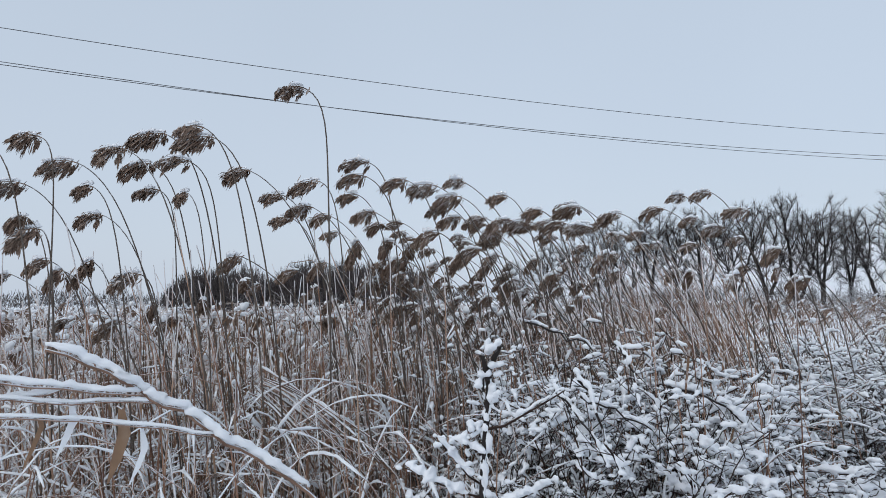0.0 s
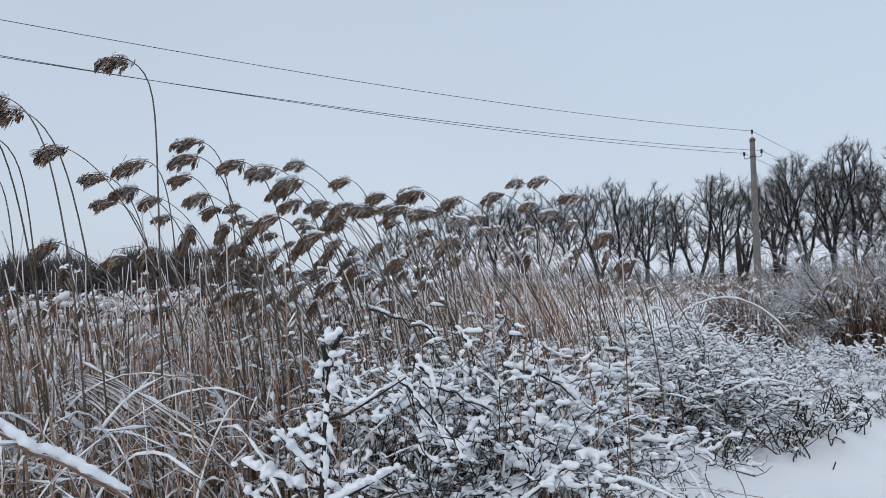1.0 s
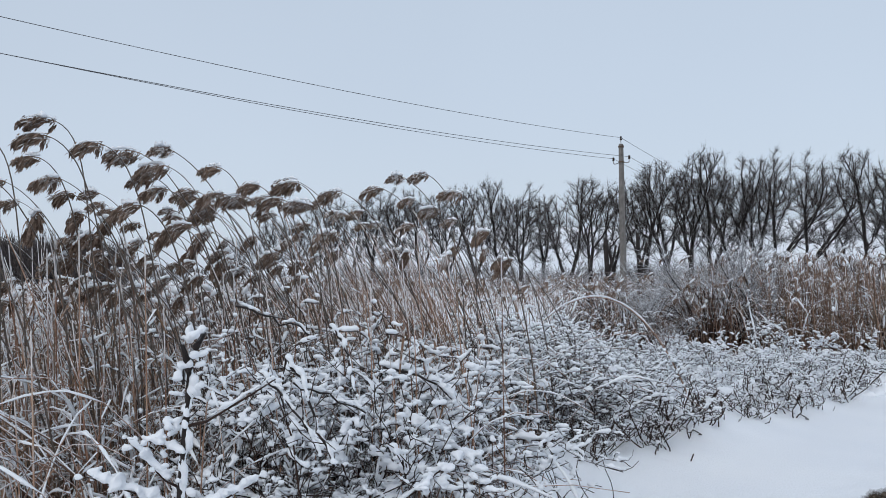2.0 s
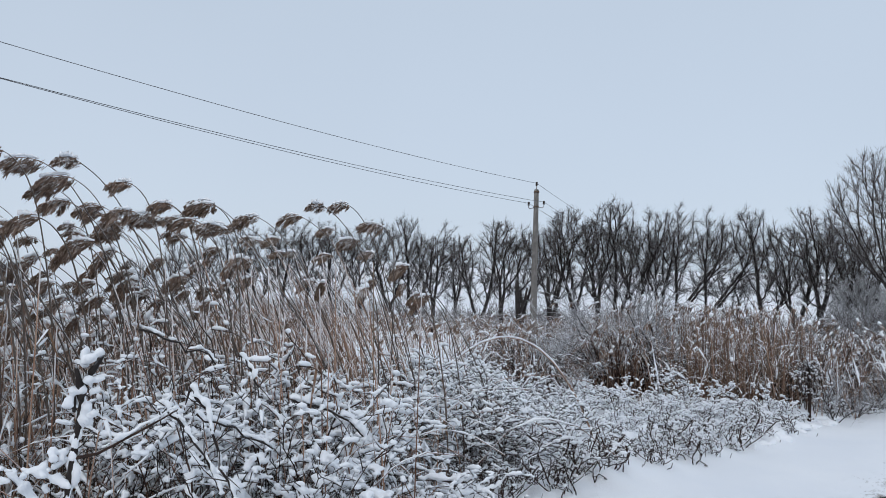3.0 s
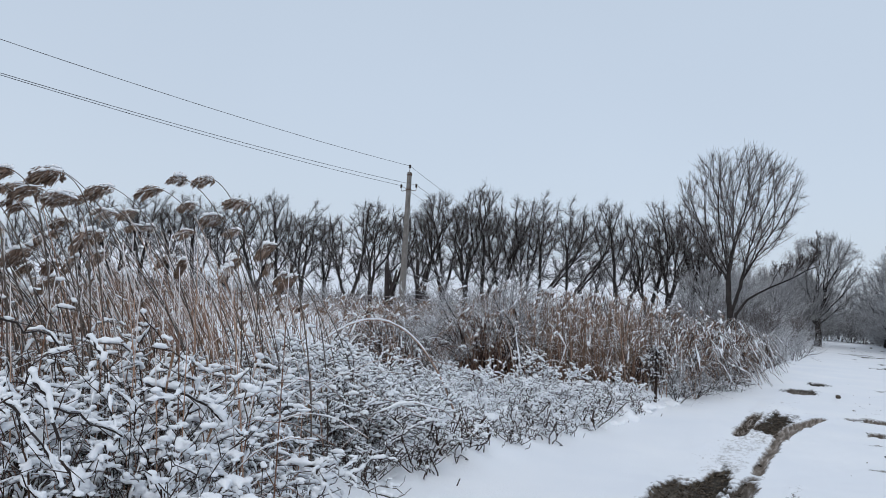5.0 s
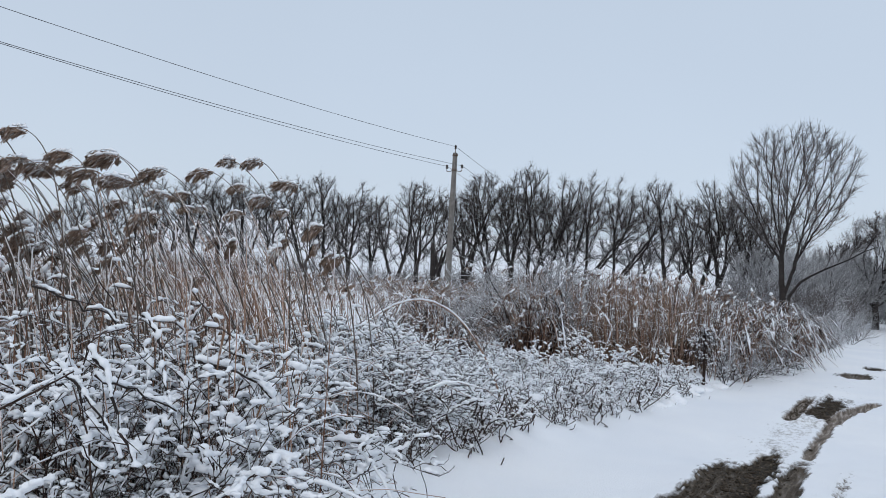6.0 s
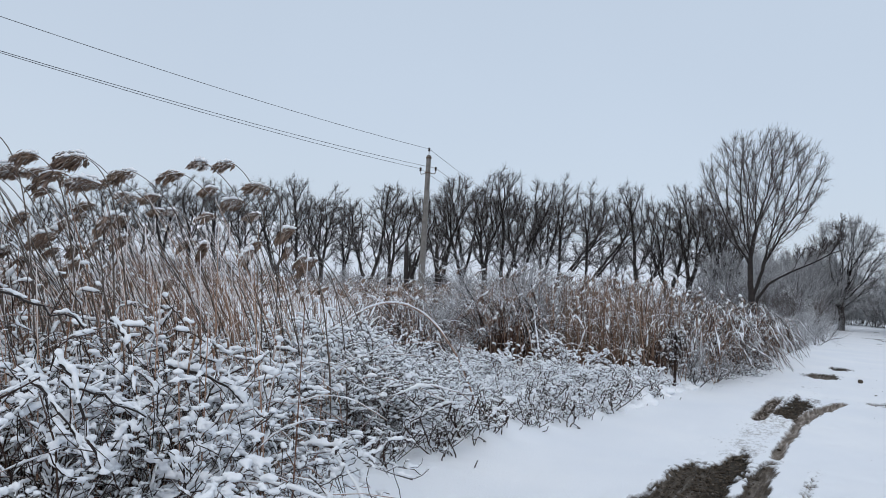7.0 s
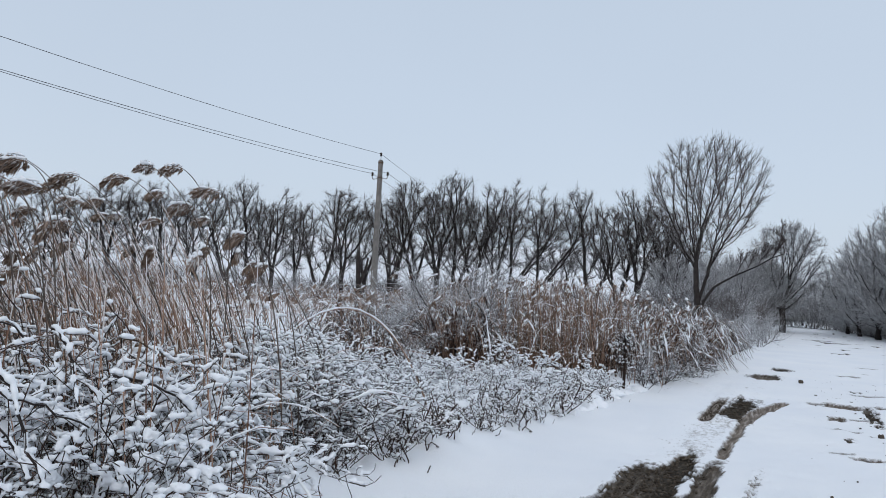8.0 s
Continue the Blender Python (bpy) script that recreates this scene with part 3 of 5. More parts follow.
def crown_tree(name, label, seed, height, trunk_h, shape, count, tip, sprays, twig_mat, shift=(0.0, 0.0), straight=0.45, extra=(), group="", base_r=0.0, spray_len=0.42, lobes=(), rise=0.08, fan=0.5, turn=0.6, climb=0.25, crook=0.015):
    """A bare tree whose branches run out from the trunk to fill a crown.

    shape gives the crown's radius by height; lobes, where given, are egg-shaped masses (x, y, z, radius, half height) instead."""
    rng = np.random.default_rng(seed)
    root = thing(name, label, "tree", group)
    hs, rs = np.array(shape).T
    nodes, parent, path, dirs = [np.array((0.0, 0, -0.15))], [-1], [0.0], [np.array((0, 0, 1.0))]
    for i in range(1, 5):
        nodes.append(np.array((rng.normal(0, 0.04), rng.normal(0, 0.04), trunk_h * i / 4)))
        parent.append(i - 1)
        path.append(path[-1] + trunk_h / 4)
        dirs.append(np.array((0, 0, 1.0)))
    pts = []
    while lobes and len(pts) < count:
        cx, cy, cz, lr, lh = lobes[len(pts) % len(lobes)]
        v = unit(rng.normal(0, 1, 3)) * rng.random() ** 0.4
        pts.append((cx + v[0] * lr, cy + v[1] * lr, cz + v[2] * lh))
    while len(pts) < count:
        z = rng.uniform(hs[0], hs[-1])
        r = np.interp(z, hs, rs)
        if rng.random() > r / rs.max():
            continue
        a, q = rng.uniform(0, 6.28), r * rng.random() ** 0.42
        g = (z - hs[0]) / (hs[-1] - hs[0])
        pts.append((math.cos(a) * q + shift[0] * g, math.sin(a) * q + shift[1] * g, z))
    pts = sorted([np.array(p) for p in pts] + [np.array(p) for p in extra], key=lambda p: np.linalg.norm(p - np.array((0, 0, trunk_h * 0.6))))
    for p in pts:
        n = np.array(nodes)
        d = np.linalg.norm(n - p, axis=1)
        cost = d + straight * np.array(path) + 2.0 * np.maximum(0, n[:, 2] + climb * d - p[2])
        cost += turn * d * (1 - ((p - n) * np.array(dirs)).sum(1) / (d + 1e-9))
        cost[:3] += 50
        b = int(np.argmin(cost))
        nodes.append(p + rng.normal(0, 0.03, 3))
        parent.append(b)
        path.append(path[b] + d[b])
        dirs.append(unit(unit(p - nodes[b]) + 0.4 * dirs[b]))
    total = len(nodes)
    power = np.zeros(total)
    kids = np.zeros(total, int)
    for i in range(total - 1, 0, -1):
        power[i] = max(power[i], tip ** 1.85)
        power[parent[i]] += power[i]
        if kids[parent[i]] == 0 or power[i] > power[kids[parent[i]]]:
            kids[parent[i]] = i
    rad = power ** (1 / 1.85)
    for _ in range(5):
        for i in range(5, total):
            if kids[i]:
                nodes[i] = 0.4 * nodes[i] + 0.3 * nodes[parent[i]] + 0.3 * nodes[kids[i]]
    big = np.maximum(rad * 1.0, tip)
    if base_r:
        big = np.maximum(big * base_r / big[0], tip)
    low, twigs, limbs = Builder(), Builder(), collections.defaultdict(Builder)
    low.tube([nodes[i] for i in range(5)], [big[0] * 1.25, big[0], big[0] * 0.92, big[0] * 0.88, big[0] * 0.85], 8)
    owner = list(range(total))
    for i in range(5, total):
        b = parent[i]
        owner[i] = i if b < 5 else owner[b]
        p0, p1 = nodes[b], nodes[i]
        back = unit(p0 - nodes[parent[b]]) if b > 0 else np.array((0, 0, 1.0))
        ln = np.linalg.norm(p1 - p0)
        mid = (p0 + p1) / 2 + (back - unit(p1 - p0)) * ln * 0.09 + rng.normal(0, crook, 3) * ln
        r0 = big[b] if kids[b] == i and b > 3 else min(big[b] * 0.9, big[i] * 1.25)
        if big[i] > tip * 1.6:
            limbs[owner[i]].tube([p0, mid, p1], [r0, (r0 + big[i]) / 2, big[i]], 6, False)
        else:
            twigs.tube([p0, mid, p1], [r0, (r0 + big[i]) / 2, big[i]], 3, False)
        if big[i] < tip * 4:
            out = unit(0.8 * unit(p1 - p0) + 0.8 * unit(p1 - np.array((0, 0, trunk_h + 1.0))))
            for _ in range(sprays):
                w = unit(out + rng.normal(0, fan, 3) + np.array((0, 0, rise * 3)))
                l2 = spray_len * rng.uniform(0.4, 1.3)
                start = p0 + (p1 - p0) * rng.uniform(0.3, 1.0)
                w2 = unit(w + rng.normal(0, 0.25, 3) + np.array((0, 0, rise)))
                twigs.tube([start, start + w * l2 * 0.6, start + w * l2 * 0.6 + w2 * l2 * 0.4] if sprays < 8 else [start, start + w * l2], [tip * 0.95, tip * 0.8, tip * 0.5] if sprays < 8 else [tip * 0.9, tip * 0.5], 3, False)
    t = part("trunk", low, M_BARK, root)
    for key in sorted(limbs):
        part("limb", limbs[key], M_BARK, t)
    part("crown", twigs, twig_mat, root, "crown of fine bare twigs with a trace of snow")
    return root


def row_tree(seed, forks, fork_h, reach, lr, lean=0.0, tops=(0.84, 1.0)):
    """A tree of the row, ten metres tall: a low fork into steep limbs, each with its own egg-shaped head of twigs."""
    rng = np.random.default_rng(seed)
    lobes, guide = [], []
    twist = rng.uniform(0, 6.28)
    for i in range(forks):
        phi = twist + i * 6.28 / forks + rng.uniform(-0.4, 0.4)
        out = reach * rng.uniform(0.75, 1.25) if forks > 1 else 0.2
        top = 10.0 * rng.uniform(*tops) if i else 9.9
        half = top * rng.uniform(0.20, 0.27)
        cx, cy, cz = math.cos(phi) * out + lean, math.sin(phi) * out, top - half
        lobes.append((cx, cy, cz, lr * rng.uniform(0.95, 1.3), half))
        for u in np.linspace(0.12, 0.95, 8):
            w = u ** 0.85
            guide.append((cx * w + rng.normal(0, 0.05), cy * w + rng.normal(0, 0.05), fork_h + (cz - fork_h) * u))
    lobes.append((lean * 0.4, 0.0, 4.6, reach + 0.6, 1.8))
    return crown_tree("bare_tree", "tall bare dark-barked tree in a row behind the reeds", seed, 10.0, fork_h, [(3, 1), (9, 1)], 360, 0.0068, 20, M_CROWN,
                      straight=0.30, extra=guide, group="trees in the row", base_r=0.21, spray_len=0.46, lobes=lobes, rise=0.02, fan=0.8, turn=0.35, climb=0.0, crook=0.06)


row_trees = [row_tree(101, 2, 1.4, 1.35, 1.55), row_tree(102, 3, 1.9, 1.6, 1.35), row_tree(103, 2, 3.0, 0.9, 1.5), row_tree(104, 2, 0.8, 1.6, 1.5, 0.5),
             row_tree(105, 3, 1.2, 1.6, 1.4, -0.4), row_tree(106, 2, 2.4, 1.25, 1.55), row_tree(107, 4, 1.5, 1.9, 1.35, 1.5), row_tree(108, 2, 2.0, 1.5, 1.4, -0.9)]
# bearing, distance and height of the trees in the row
ROW = [(59.6, 74, 5.4), (57.6, 72, 7.4), (55.6, 71, 7.4), (53.6, 70, 8.0), (51.6, 70, 9.0), (49.9, 69, 9.6), (48.2, 68, 9.4), (46.2, 67, 9.2), (44.2, 66, 9.2),
       (42.0, 66, 9.8), (40.3, 65, 9.8), (38.7, 64, 9.3), (37.0, 67, 8.4), (35.2, 62, 9.7), (33.5, 62, 9.5), (31.9, 62, 9.3)]
ROW_NEAR = [(29.7, 61, 10.3), (28.0, 61, 10.9), (26.4, 60, 10.7), (25.1, 61, 11.0), (23.6, 60, 10.3), (21.9, 60, 10.0), (20.9, 59, 10.4),
            (18.9, 58, 9.9), (14.8, 58, 9.9), (12.9, 58, 10.0), (11.4, 57, 9.8), (9.9, 56, 9.0), (8.6, 55, 8.2)]
KIND = [0, 1, 5, 3, 0, 2, 5, 4, 1, 0, 3, 5, 2, 3, 5, 7, 0, 1, 5, 3, 1, 5, 6, 6, 3, 0, 5, 2, 1]
rng = random.Random(5)
for i, (b, d, h) in enumerate(ROW + ROW_NEAR):
    x, y = polar(b, d)
    lean_side = b if KIND[i] == 6 else rng.uniform(0, 360)
    settle(row_trees[KIND[i]], place(x, y, gz(x, y) - 0.05, lean_side, h / 9.8))
settle(row_trees[4], place(*polar(16.9, 63), gz(*polar(16.9, 63)) - 0.05, 80, 0.62))

# frosted thicket behind and between the trunks
def thicket(name, label, category, seed, stems, height, width, mat, fine=0.008, kids=9, group="", stem_mat=None):
    """A many-stemmed leafless bush."""
    rng = np.random.default_rng(seed)
    root = thing(name, label, category, group)
    core, tw = Builder(), Builder()
    spec = [(kids, 36, 0.45, 0.15), (5, 38, 0.6, 0.12)]
    for _ in range(stems):
        phi, r = rng.uniform(0, 6.28), rng.uniform(0, 0.16) * width
        tilt = rng.uniform(0.1, 0.75) * width / height
        out = []
        grow(rng, (math.cos(phi) * r, math.sin(phi) * r, -0.05), (math.cos(phi) * tilt, math.sin(phi) * tilt, 1), height * rng.uniform(0.6, 0.95), 0.022, 0, spec, out, 0.15, 0.2)
        for pts, rad, level in out:
            (core if level == 0 else tw).tube(pts, np.maximum(rad, fine), 4 if level == 0 else 3, level == 0)
    tagged(part("stem_clump", core, stem_mat or M_BARK, root), kind="stuff")
    tagged(part("brush", tw, mat, root), kind="stuff")
    return root


def spread(src, spots, seed, lo, hi, sink=0.03):
    """The first spot takes the thing itself, the others its copies."""
    rng = random.Random(seed)
    for i, (x, y) in enumerate(spots):
        m = place(x, y, gz(x, y) - sink, rng.uniform(0, 360), rng.uniform(lo, hi))
        settle(src, m)


frost_a = thicket("leafless_bush", "frosted leafless bush among the tree trunks", "bush", 40, 9, 3.4, 3.2, M_FROST, 0.013, group="thicket under the trees")
frost_b = thicket("leafless_bush", "grey leafless bush among the tree trunks", "bush", 41, 9, 3.8, 3.4, M_FINETWIG, 0.012, group="thicket under the trees")
under = thicket("leafless_bush", "dark leafless underbrush among the tree trunks", "bush", 42, 8, 3.2, 3.0, M_CROWN, 0.009, kids=12, group="thicket under the trees")
rng = random.Random(8)
spread(under, [polar(b + rng.uniform(-0.9, 0.9), rng.uniform(57, 66)) for b in range(9, 60, 2)], 14, 0.55, 1.0)
spread(frost_a, [polar(b + rng.uniform(-0.9, 0.9), rng.uniform(58, 70)) for b in range(18, 58, 2)], 3, 0.4, 0.75)
spread(frost_b, [polar(b + rng.uniform(-0.9, 0.9), rng.uniform(58, 70)) for b in range(9, 58, 2)], 4, 0.5, 0.95)

# the lone tree by the track and the trees that close the track
lone = crown_tree("bare_tree", "broad bare tree with a fan of fine twigs beside the track", 21, 10.2, 1.5,
                  [(3.8, 0.8), (4.8, 2.0), (5.8, 2.8), (7.0, 3.1), (8.2, 2.85), (9.0, 2.2), (9.6, 1.2)], 700, 0.0060, 12, M_CROWN, (0.45, 0.1), 0.5,
                  [(-0.08, 0.0, 2.0), (-0.12, 0.0, 2.7), (-0.20, 0.05, 3.4), (-0.32, 0.0, 4.2), (-0.5, 0.0, 5.0), (-0.75, 0.0, 5.8), (0.16, 0.0, 2.0), (0.28, 0.0, 2.7), (0.42, 0.1, 3.4), (0.62, 0.1, 4.2),
                   (0.88, 0.1, 5.0), (1.15, 0.1, 5.8), (0.05, 0.1, 4.6), (0.12, 0.0, 5.4)],
                  base_r=0.165, spray_len=0.44, rise=0.05, fan=0.5, turn=0.7, climb=0.10, crook=0.04)
lone.matrix_basis = place(*polar(7.2, 38), gz(*polar(7.2, 38)), 0, 0.975)


def leaning_tree():
    """A dark stem that leans far out over the brush, twigs rising along it."""
    rng = np.random.default_rng(24)
    root = thing("leaning_tree", "dark bare stem leaning far over the frosted brush", "tree")
    root.matrix_basis = place(*polar(7.0, 37.2), gz(*polar(7.0, 37.2)))
    s = np.linspace(0, 1, 9)
    pts = np.stack([-0.25 + 3.7 * s ** 1.15, 0.3 * s, -0.1 + 1.75 * np.sqrt(np.minimum(1.0, s * 5)) + 2.3 * s], -1) + rng.normal(0, 0.03, (9, 3))
    low, tw = Builder(), Builder()
    low.tube(pts, np.linspace(0.075, 0.02, 9), 7)
    part("trunk", low, M_BARK, root)
    for j in (4, 5, 6, 6, 7, 7, 8):
        out = []
        grow(rng, pts[j], (rng.uniform(-0.2, 0.9), rng.normal(0, 0.5), 0.7), rng.uniform(0.7, 1.3), 0.022, 1, [None, (6, 30, 0.5, 0.2), (6, 30, 0.5, 0.1), (4, 30, 0.6, 0.1)], out, 0.2, 0.12)
        for q, rad, level in out:
            tw.tube(q, np.maximum(rad, 0.008), 3, False)
    part("crown", tw, M_CROWN, root, "fine bare twigs along the stem")


leaning_tree()
road_tree = crown_tree("bare_tree", "round bare tree with a dark leaning trunk at the track edge", 33, 7.1, 1.7,
                       [(1.7, 1.2), (2.6, 2.1), (3.8, 2.5), (5.2, 2.5), (6.3, 1.9), (7.0, 0.7)], 640, 0.0080, 16, M_HEDGE, (0.1, 0.0), 0.55, [(0.15, 0.0, 2.2), (0.3, 0.0, 2.8)], base_r=0.19, spray_len=0.42, rise=0.0, fan=1.0, climb=0.05, crook=0.05)
road_tree.matrix_basis = place(*polar(1.62, 62), 0, 0, 1.17)
side_tree = crown_tree("frosted_tree", "frosted grey tree along the track", 35, 7.2, 0.9,
                       [(0.8, 1.6), (2.0, 2.6), (3.6, 3.0), (5.2, 2.6), (6.4, 1.7), (7.2, 0.5)], 400, 0.011, 16, M_HEDGE, (0.2, 0.2), 0.6, group="frosted trees along the track", base_r=0.17, spray_len=0.5)
brush_tree = crown_tree("leafless_tree", "low grey leafless tree in the brush beside the track", 36, 5.6, 0.7,
                        [(0.6, 1.2), (1.8, 2.0), (3.2, 2.3), (4.5, 1.8), (5.6, 0.5)], 330, 0.010, 12, M_FROST, (0.2, 0.0), 0.6, group="low trees in the brush", base_r=0.12, spray_len=0.55, rise=0.14)


def set_out(src, rows, seed):
    """Things at (x, y, size), turned at random."""
    rng = random.Random(seed)
    for x, y, k in rows:
        settle(src, place(x, y, gz(x, y) - 0.03, rng.uniform(0, 360), k))


set_out(side_tree, [(7.2, 49, 1.14), (5.2, 54, 1.16), (4.2, 58, 1.06), (3.4, 64, 0.96), (2.9, 70, 0.84), (7.4, 58, 1.1), (6.2, 65, 1.0), (5.6, 72, 0.95), (9.5, 52, 1.15), (8.6, 44, 0.95), (10.5, 46, 1.1),
                    (8.8, 70, 1.2), (2.4, 84, 0.7), (1.0, 92, 0.75), (-0.6, 98, 0.75), (-2.4, 96, 0.8), (4.6, 84, 0.9), (7.0, 84, 1.1), (-4.4, 92, 0.95), (-6.0, 100, 1.0)], 66)
set_out(brush_tree, [(-2.9, 66, 0.9), (-3.6, 60, 1.0), (-4.4, 66, 1.1), (-4.0, 54, 0.82), (-5.2, 58, 0.95), (-5.6, 50, 0.8), (-6.4, 62, 1.05), (-3.4, 72, 1.1), (-7.4, 56, 0.95), (-8.6, 52, 0.85), (-9.6, 60, 1.0), (-3.0, 80, 1.05)], 67)
scrub = thicket("leafless_bush", "grey leafless bush beside the track", "bush", 44, 12, 3.0, 3.2, M_FINETWIG, 0.009, group="bushes along the track")
set_out(scrub, [(-3.6, 40, 0.62), (-3.0, 45, 0.62), (-5.0, 47, 0.8), (-8.5, 42, 0.7), (-2.7, 56, 0.66), (-6.4, 44, 0.75), (-3.2, 50, 0.7), (-4.4, 43, 0.7), (-7.2, 47, 0.85), (-10.4, 46, 0.8)], 7)
set_out(frost_a, [(-9.5, 38, 0.4), (-2.7, 52, 0.45), (-11.5, 44, 0.5), (-3.2, 36, 0.34), (-4.2, 41, 0.36), (-2.8, 47, 0.4), (-7.4, 36, 0.38), (-6.2, 39, 0.4)], 17)
hedge_bush = thicket("hedge_bush", "dense hoar-frosted bush along the end of the track", "bush", 45, 14, 2.8, 3.4, M_HEDGE, 0.011, kids=13, group="hedge along the track", stem_mat=M_FINETWIG)
rng = random.Random(15)
row = [(6.8 - 0.19 * i + rng.uniform(-0.3, 0.3), 46 + 1.5 * i, rng.uniform(0.55, 0.8)) for i in range(22)]
row += [(8.2 - 0.19 * i + rng.uniform(-0.5, 0.5), 48 + 2.0 * i, rng.uniform(0.95, 1.35)) for i in range(18)]
row += [(-3.1 - rng.uniform(0, 1.2), 40 + 3.0 * i, rng.uniform(0.4, 0.7)) for i in range(14)]
row += [(-4.6 - rng.uniform(0, 3.5), 44 + 3.0 * i, rng.uniform(0.7, 1.15)) for i in range(14)]
row += [(2.6 - 1.0 * i, 84 + rng.uniform(-3, 4), rng.uniform(0.9, 1.3)) for i in range(8)]
set_out(hedge_bush, row, 9)

# far woods across the field
def far_woods(name, label, seed, b0, b1, dist, height, count, mat, twigs=70, taper=True):
    """A distant belt of trees: rounded heads of fine twigs that run together."""
    rng = np.random.default_rng(seed)
    bl = Builder()
    for i in range(count):
        b = b0 + (b1 - b0) * (i + rng.uniform(0, 1)) / count
        x, y = polar(b, dist * rng.uniform(0.94, 1.08))
        low = 0.6 + 0.4 * smooth_step(b1, b1 - 0.12 * (b1 - b0), b) if taper else 1.0
        h = height * rng.uniform(0.72, 1.0) * low * (0.7 + 0.4 * float(value_noise(b * 0.6, seed, 3)))
        z, w = gz(x, y), h * rng.uniform(0.34, 0.5)
        for _ in range(twigs):
            v = unit(rng.normal(0, 1, 3)) * rng.random() ** 0.35
            q = np.array((x + v[0] * w, y + v[1] * w, z + h * (0.52 + 0.46 * v[2])))
            p = q - unit(np.array((v[0], v[1], 1.1 + v[2])) + rng.normal(0, 0.3, 3)) * h * rng.uniform(0.14, 0.3)
            bl.tube([p, q], np.array((1.0, 0.4)) * dist * 0.00036, 3, False)
    tagged(part(name, bl, mat, None), label, "woods", kind="stuff")


far_woods("far_woods", "dark leafless wood across the snowy field", 51, 67.5, 85.5, 110, 8.2, 110, M_FARWOOD, 260)
far_woods("far_tree_belt", "low tree belt on the far edge of the field", 52, 62, 112, 300, 9.5, 260, M_FARWOOD, 34, False)

# ---- utility pole and wires ----
POLE = Vector((-17.75, 29.4, 0))


def utility_pole():
    root = thing("utility_pole", "grey concrete utility pole with insulators and wires", "utility pole")
    root.matrix_basis = Matrix.Translation(POLE)
    bm = bmesh.new()
    bmesh.ops.create_cube(bm, size=1)
    for v in bm.verts:
        top = v.co.z > 0
        w = 0.165 if top else 0.26
        v.co = Vector((v.co.x * w, v.co.y * w, 7.45 if top else -0.4))
    bmesh.ops.bevel(bm, geom=[e for e in bm.edges], offset=0.02, segments=2, affect="EDGES")
    me = bpy.data.meshes.new("shaft")
    bm.to_mesh(me)
    bm.free()
    me.materials.append(M_CONCRETE)
    shaft = new("shaft", me)
    shaft.parent = root
    pin = Builder()
    pin.tube([(0, 0, 7.3), (0.0, 0, 7.5), (0, 0, 7.66)], [0.016, 0.014, 0.012], 6)
    part("top_pin", pin, M_STEEL, root)
    for z in (7.3, 6.62):
        strap = Builder()
        strap.tube([(0, 0, z), (0, 0, z + 0.05)], [0.128, 0.128], 12)
        part("steel_strap", strap, M_STEEL, root)

    def insulator(x, y, z):
        ins = Builder()
        ins.tube([(x, y, z - 0.05), (x, y, z - 0.01), (x, y, z), (x, y, z + 0.04), (x, y, z + 0.06), (x, y, z + 0.1), (x, y, z + 0.12)],
                 [0.045, 0.06, 0.04, 0.04, 0.055, 0.05, 0.02], 10)
        part("insulator", ins, M_GLAZE, root, "dark glazed insulator")

    insulator(0, 0, 7.68)
    for s in (-1, 1):
        hook = Builder()
        hook.tube([(0, 0, 6.66), (s * 0.2, 0, 6.6), (s * 0.34, 0, 6.58), (s * 0.40, 0, 6.64), (s * 0.40, 0, 6.76)], 0.016, 6)
        part("hook", hook, M_STEEL, root)
        insulator(s * 0.40, 0, 6.78)
    lamp_stub = Builder()
    lamp_stub.tube([(0.08, 0, 7.36), (0.13, 0, 7.34)], [0.03, 0.035], 8)
    part("bolt", lamp_stub, M_STEEL, root)


utility_pole()


def wire(a, b, sag):
    bl = Builder()
    s = np.linspace(0, 1, 40)[:, None]
    pts = np.asarray(a) * (1 - s) + np.asarray(b) * s
    pts[:, 2] -= (4 * sag * s * (1 - s))[:, 0]
    bl.tube(pts, 0.0092, 5)
    tagged(part("power_line", bl, M_WIRE, None), "thin grey overhead power wire", "wire", "overhead wires")


for dx, z, far_z in ((0.0, 7.74, 8.53), (-0.40, 6.84, 7.98), (0.40, 6.84, 7.58)):
    wire((POLE.x + dx, POLE.y, z), (POLE.x - 1.2 + dx, POLE.y - 44, far_z), 0.75)
    wire((POLE.x + dx, POLE.y, z), (POLE.x - 8 + dx, POLE.y + 44, z - 0.6), 0.75)


# ---- reeds ----
WIND = unit((-0.62, -0.78, 0))


def reed_curve(bend, height, k=20):
    """A stalk that leans more and more and hooks over at its tip; bend in radians."""
    u = 1 - (1 - np.linspace(0, 1, k)) ** 1.9
    fine = np.linspace(0, 1, 400)
    th = bend * fine ** (1.5 if bend < 0.4 else 1.0) + (1.15 - bend) * fine ** (28 - 18 * min(1, bend * 2))
    x, z = np.cumsum(np.sin(th)), np.cumsum(np.cos(th))
    x, z = (x - x[0]) / z[-1] * height, (z - z[0]) / (z[-1] - z[0]) * height
    return np.stack([np.interp(u, fine, x), 0 * u, np.interp(u, fine, z)], -1)


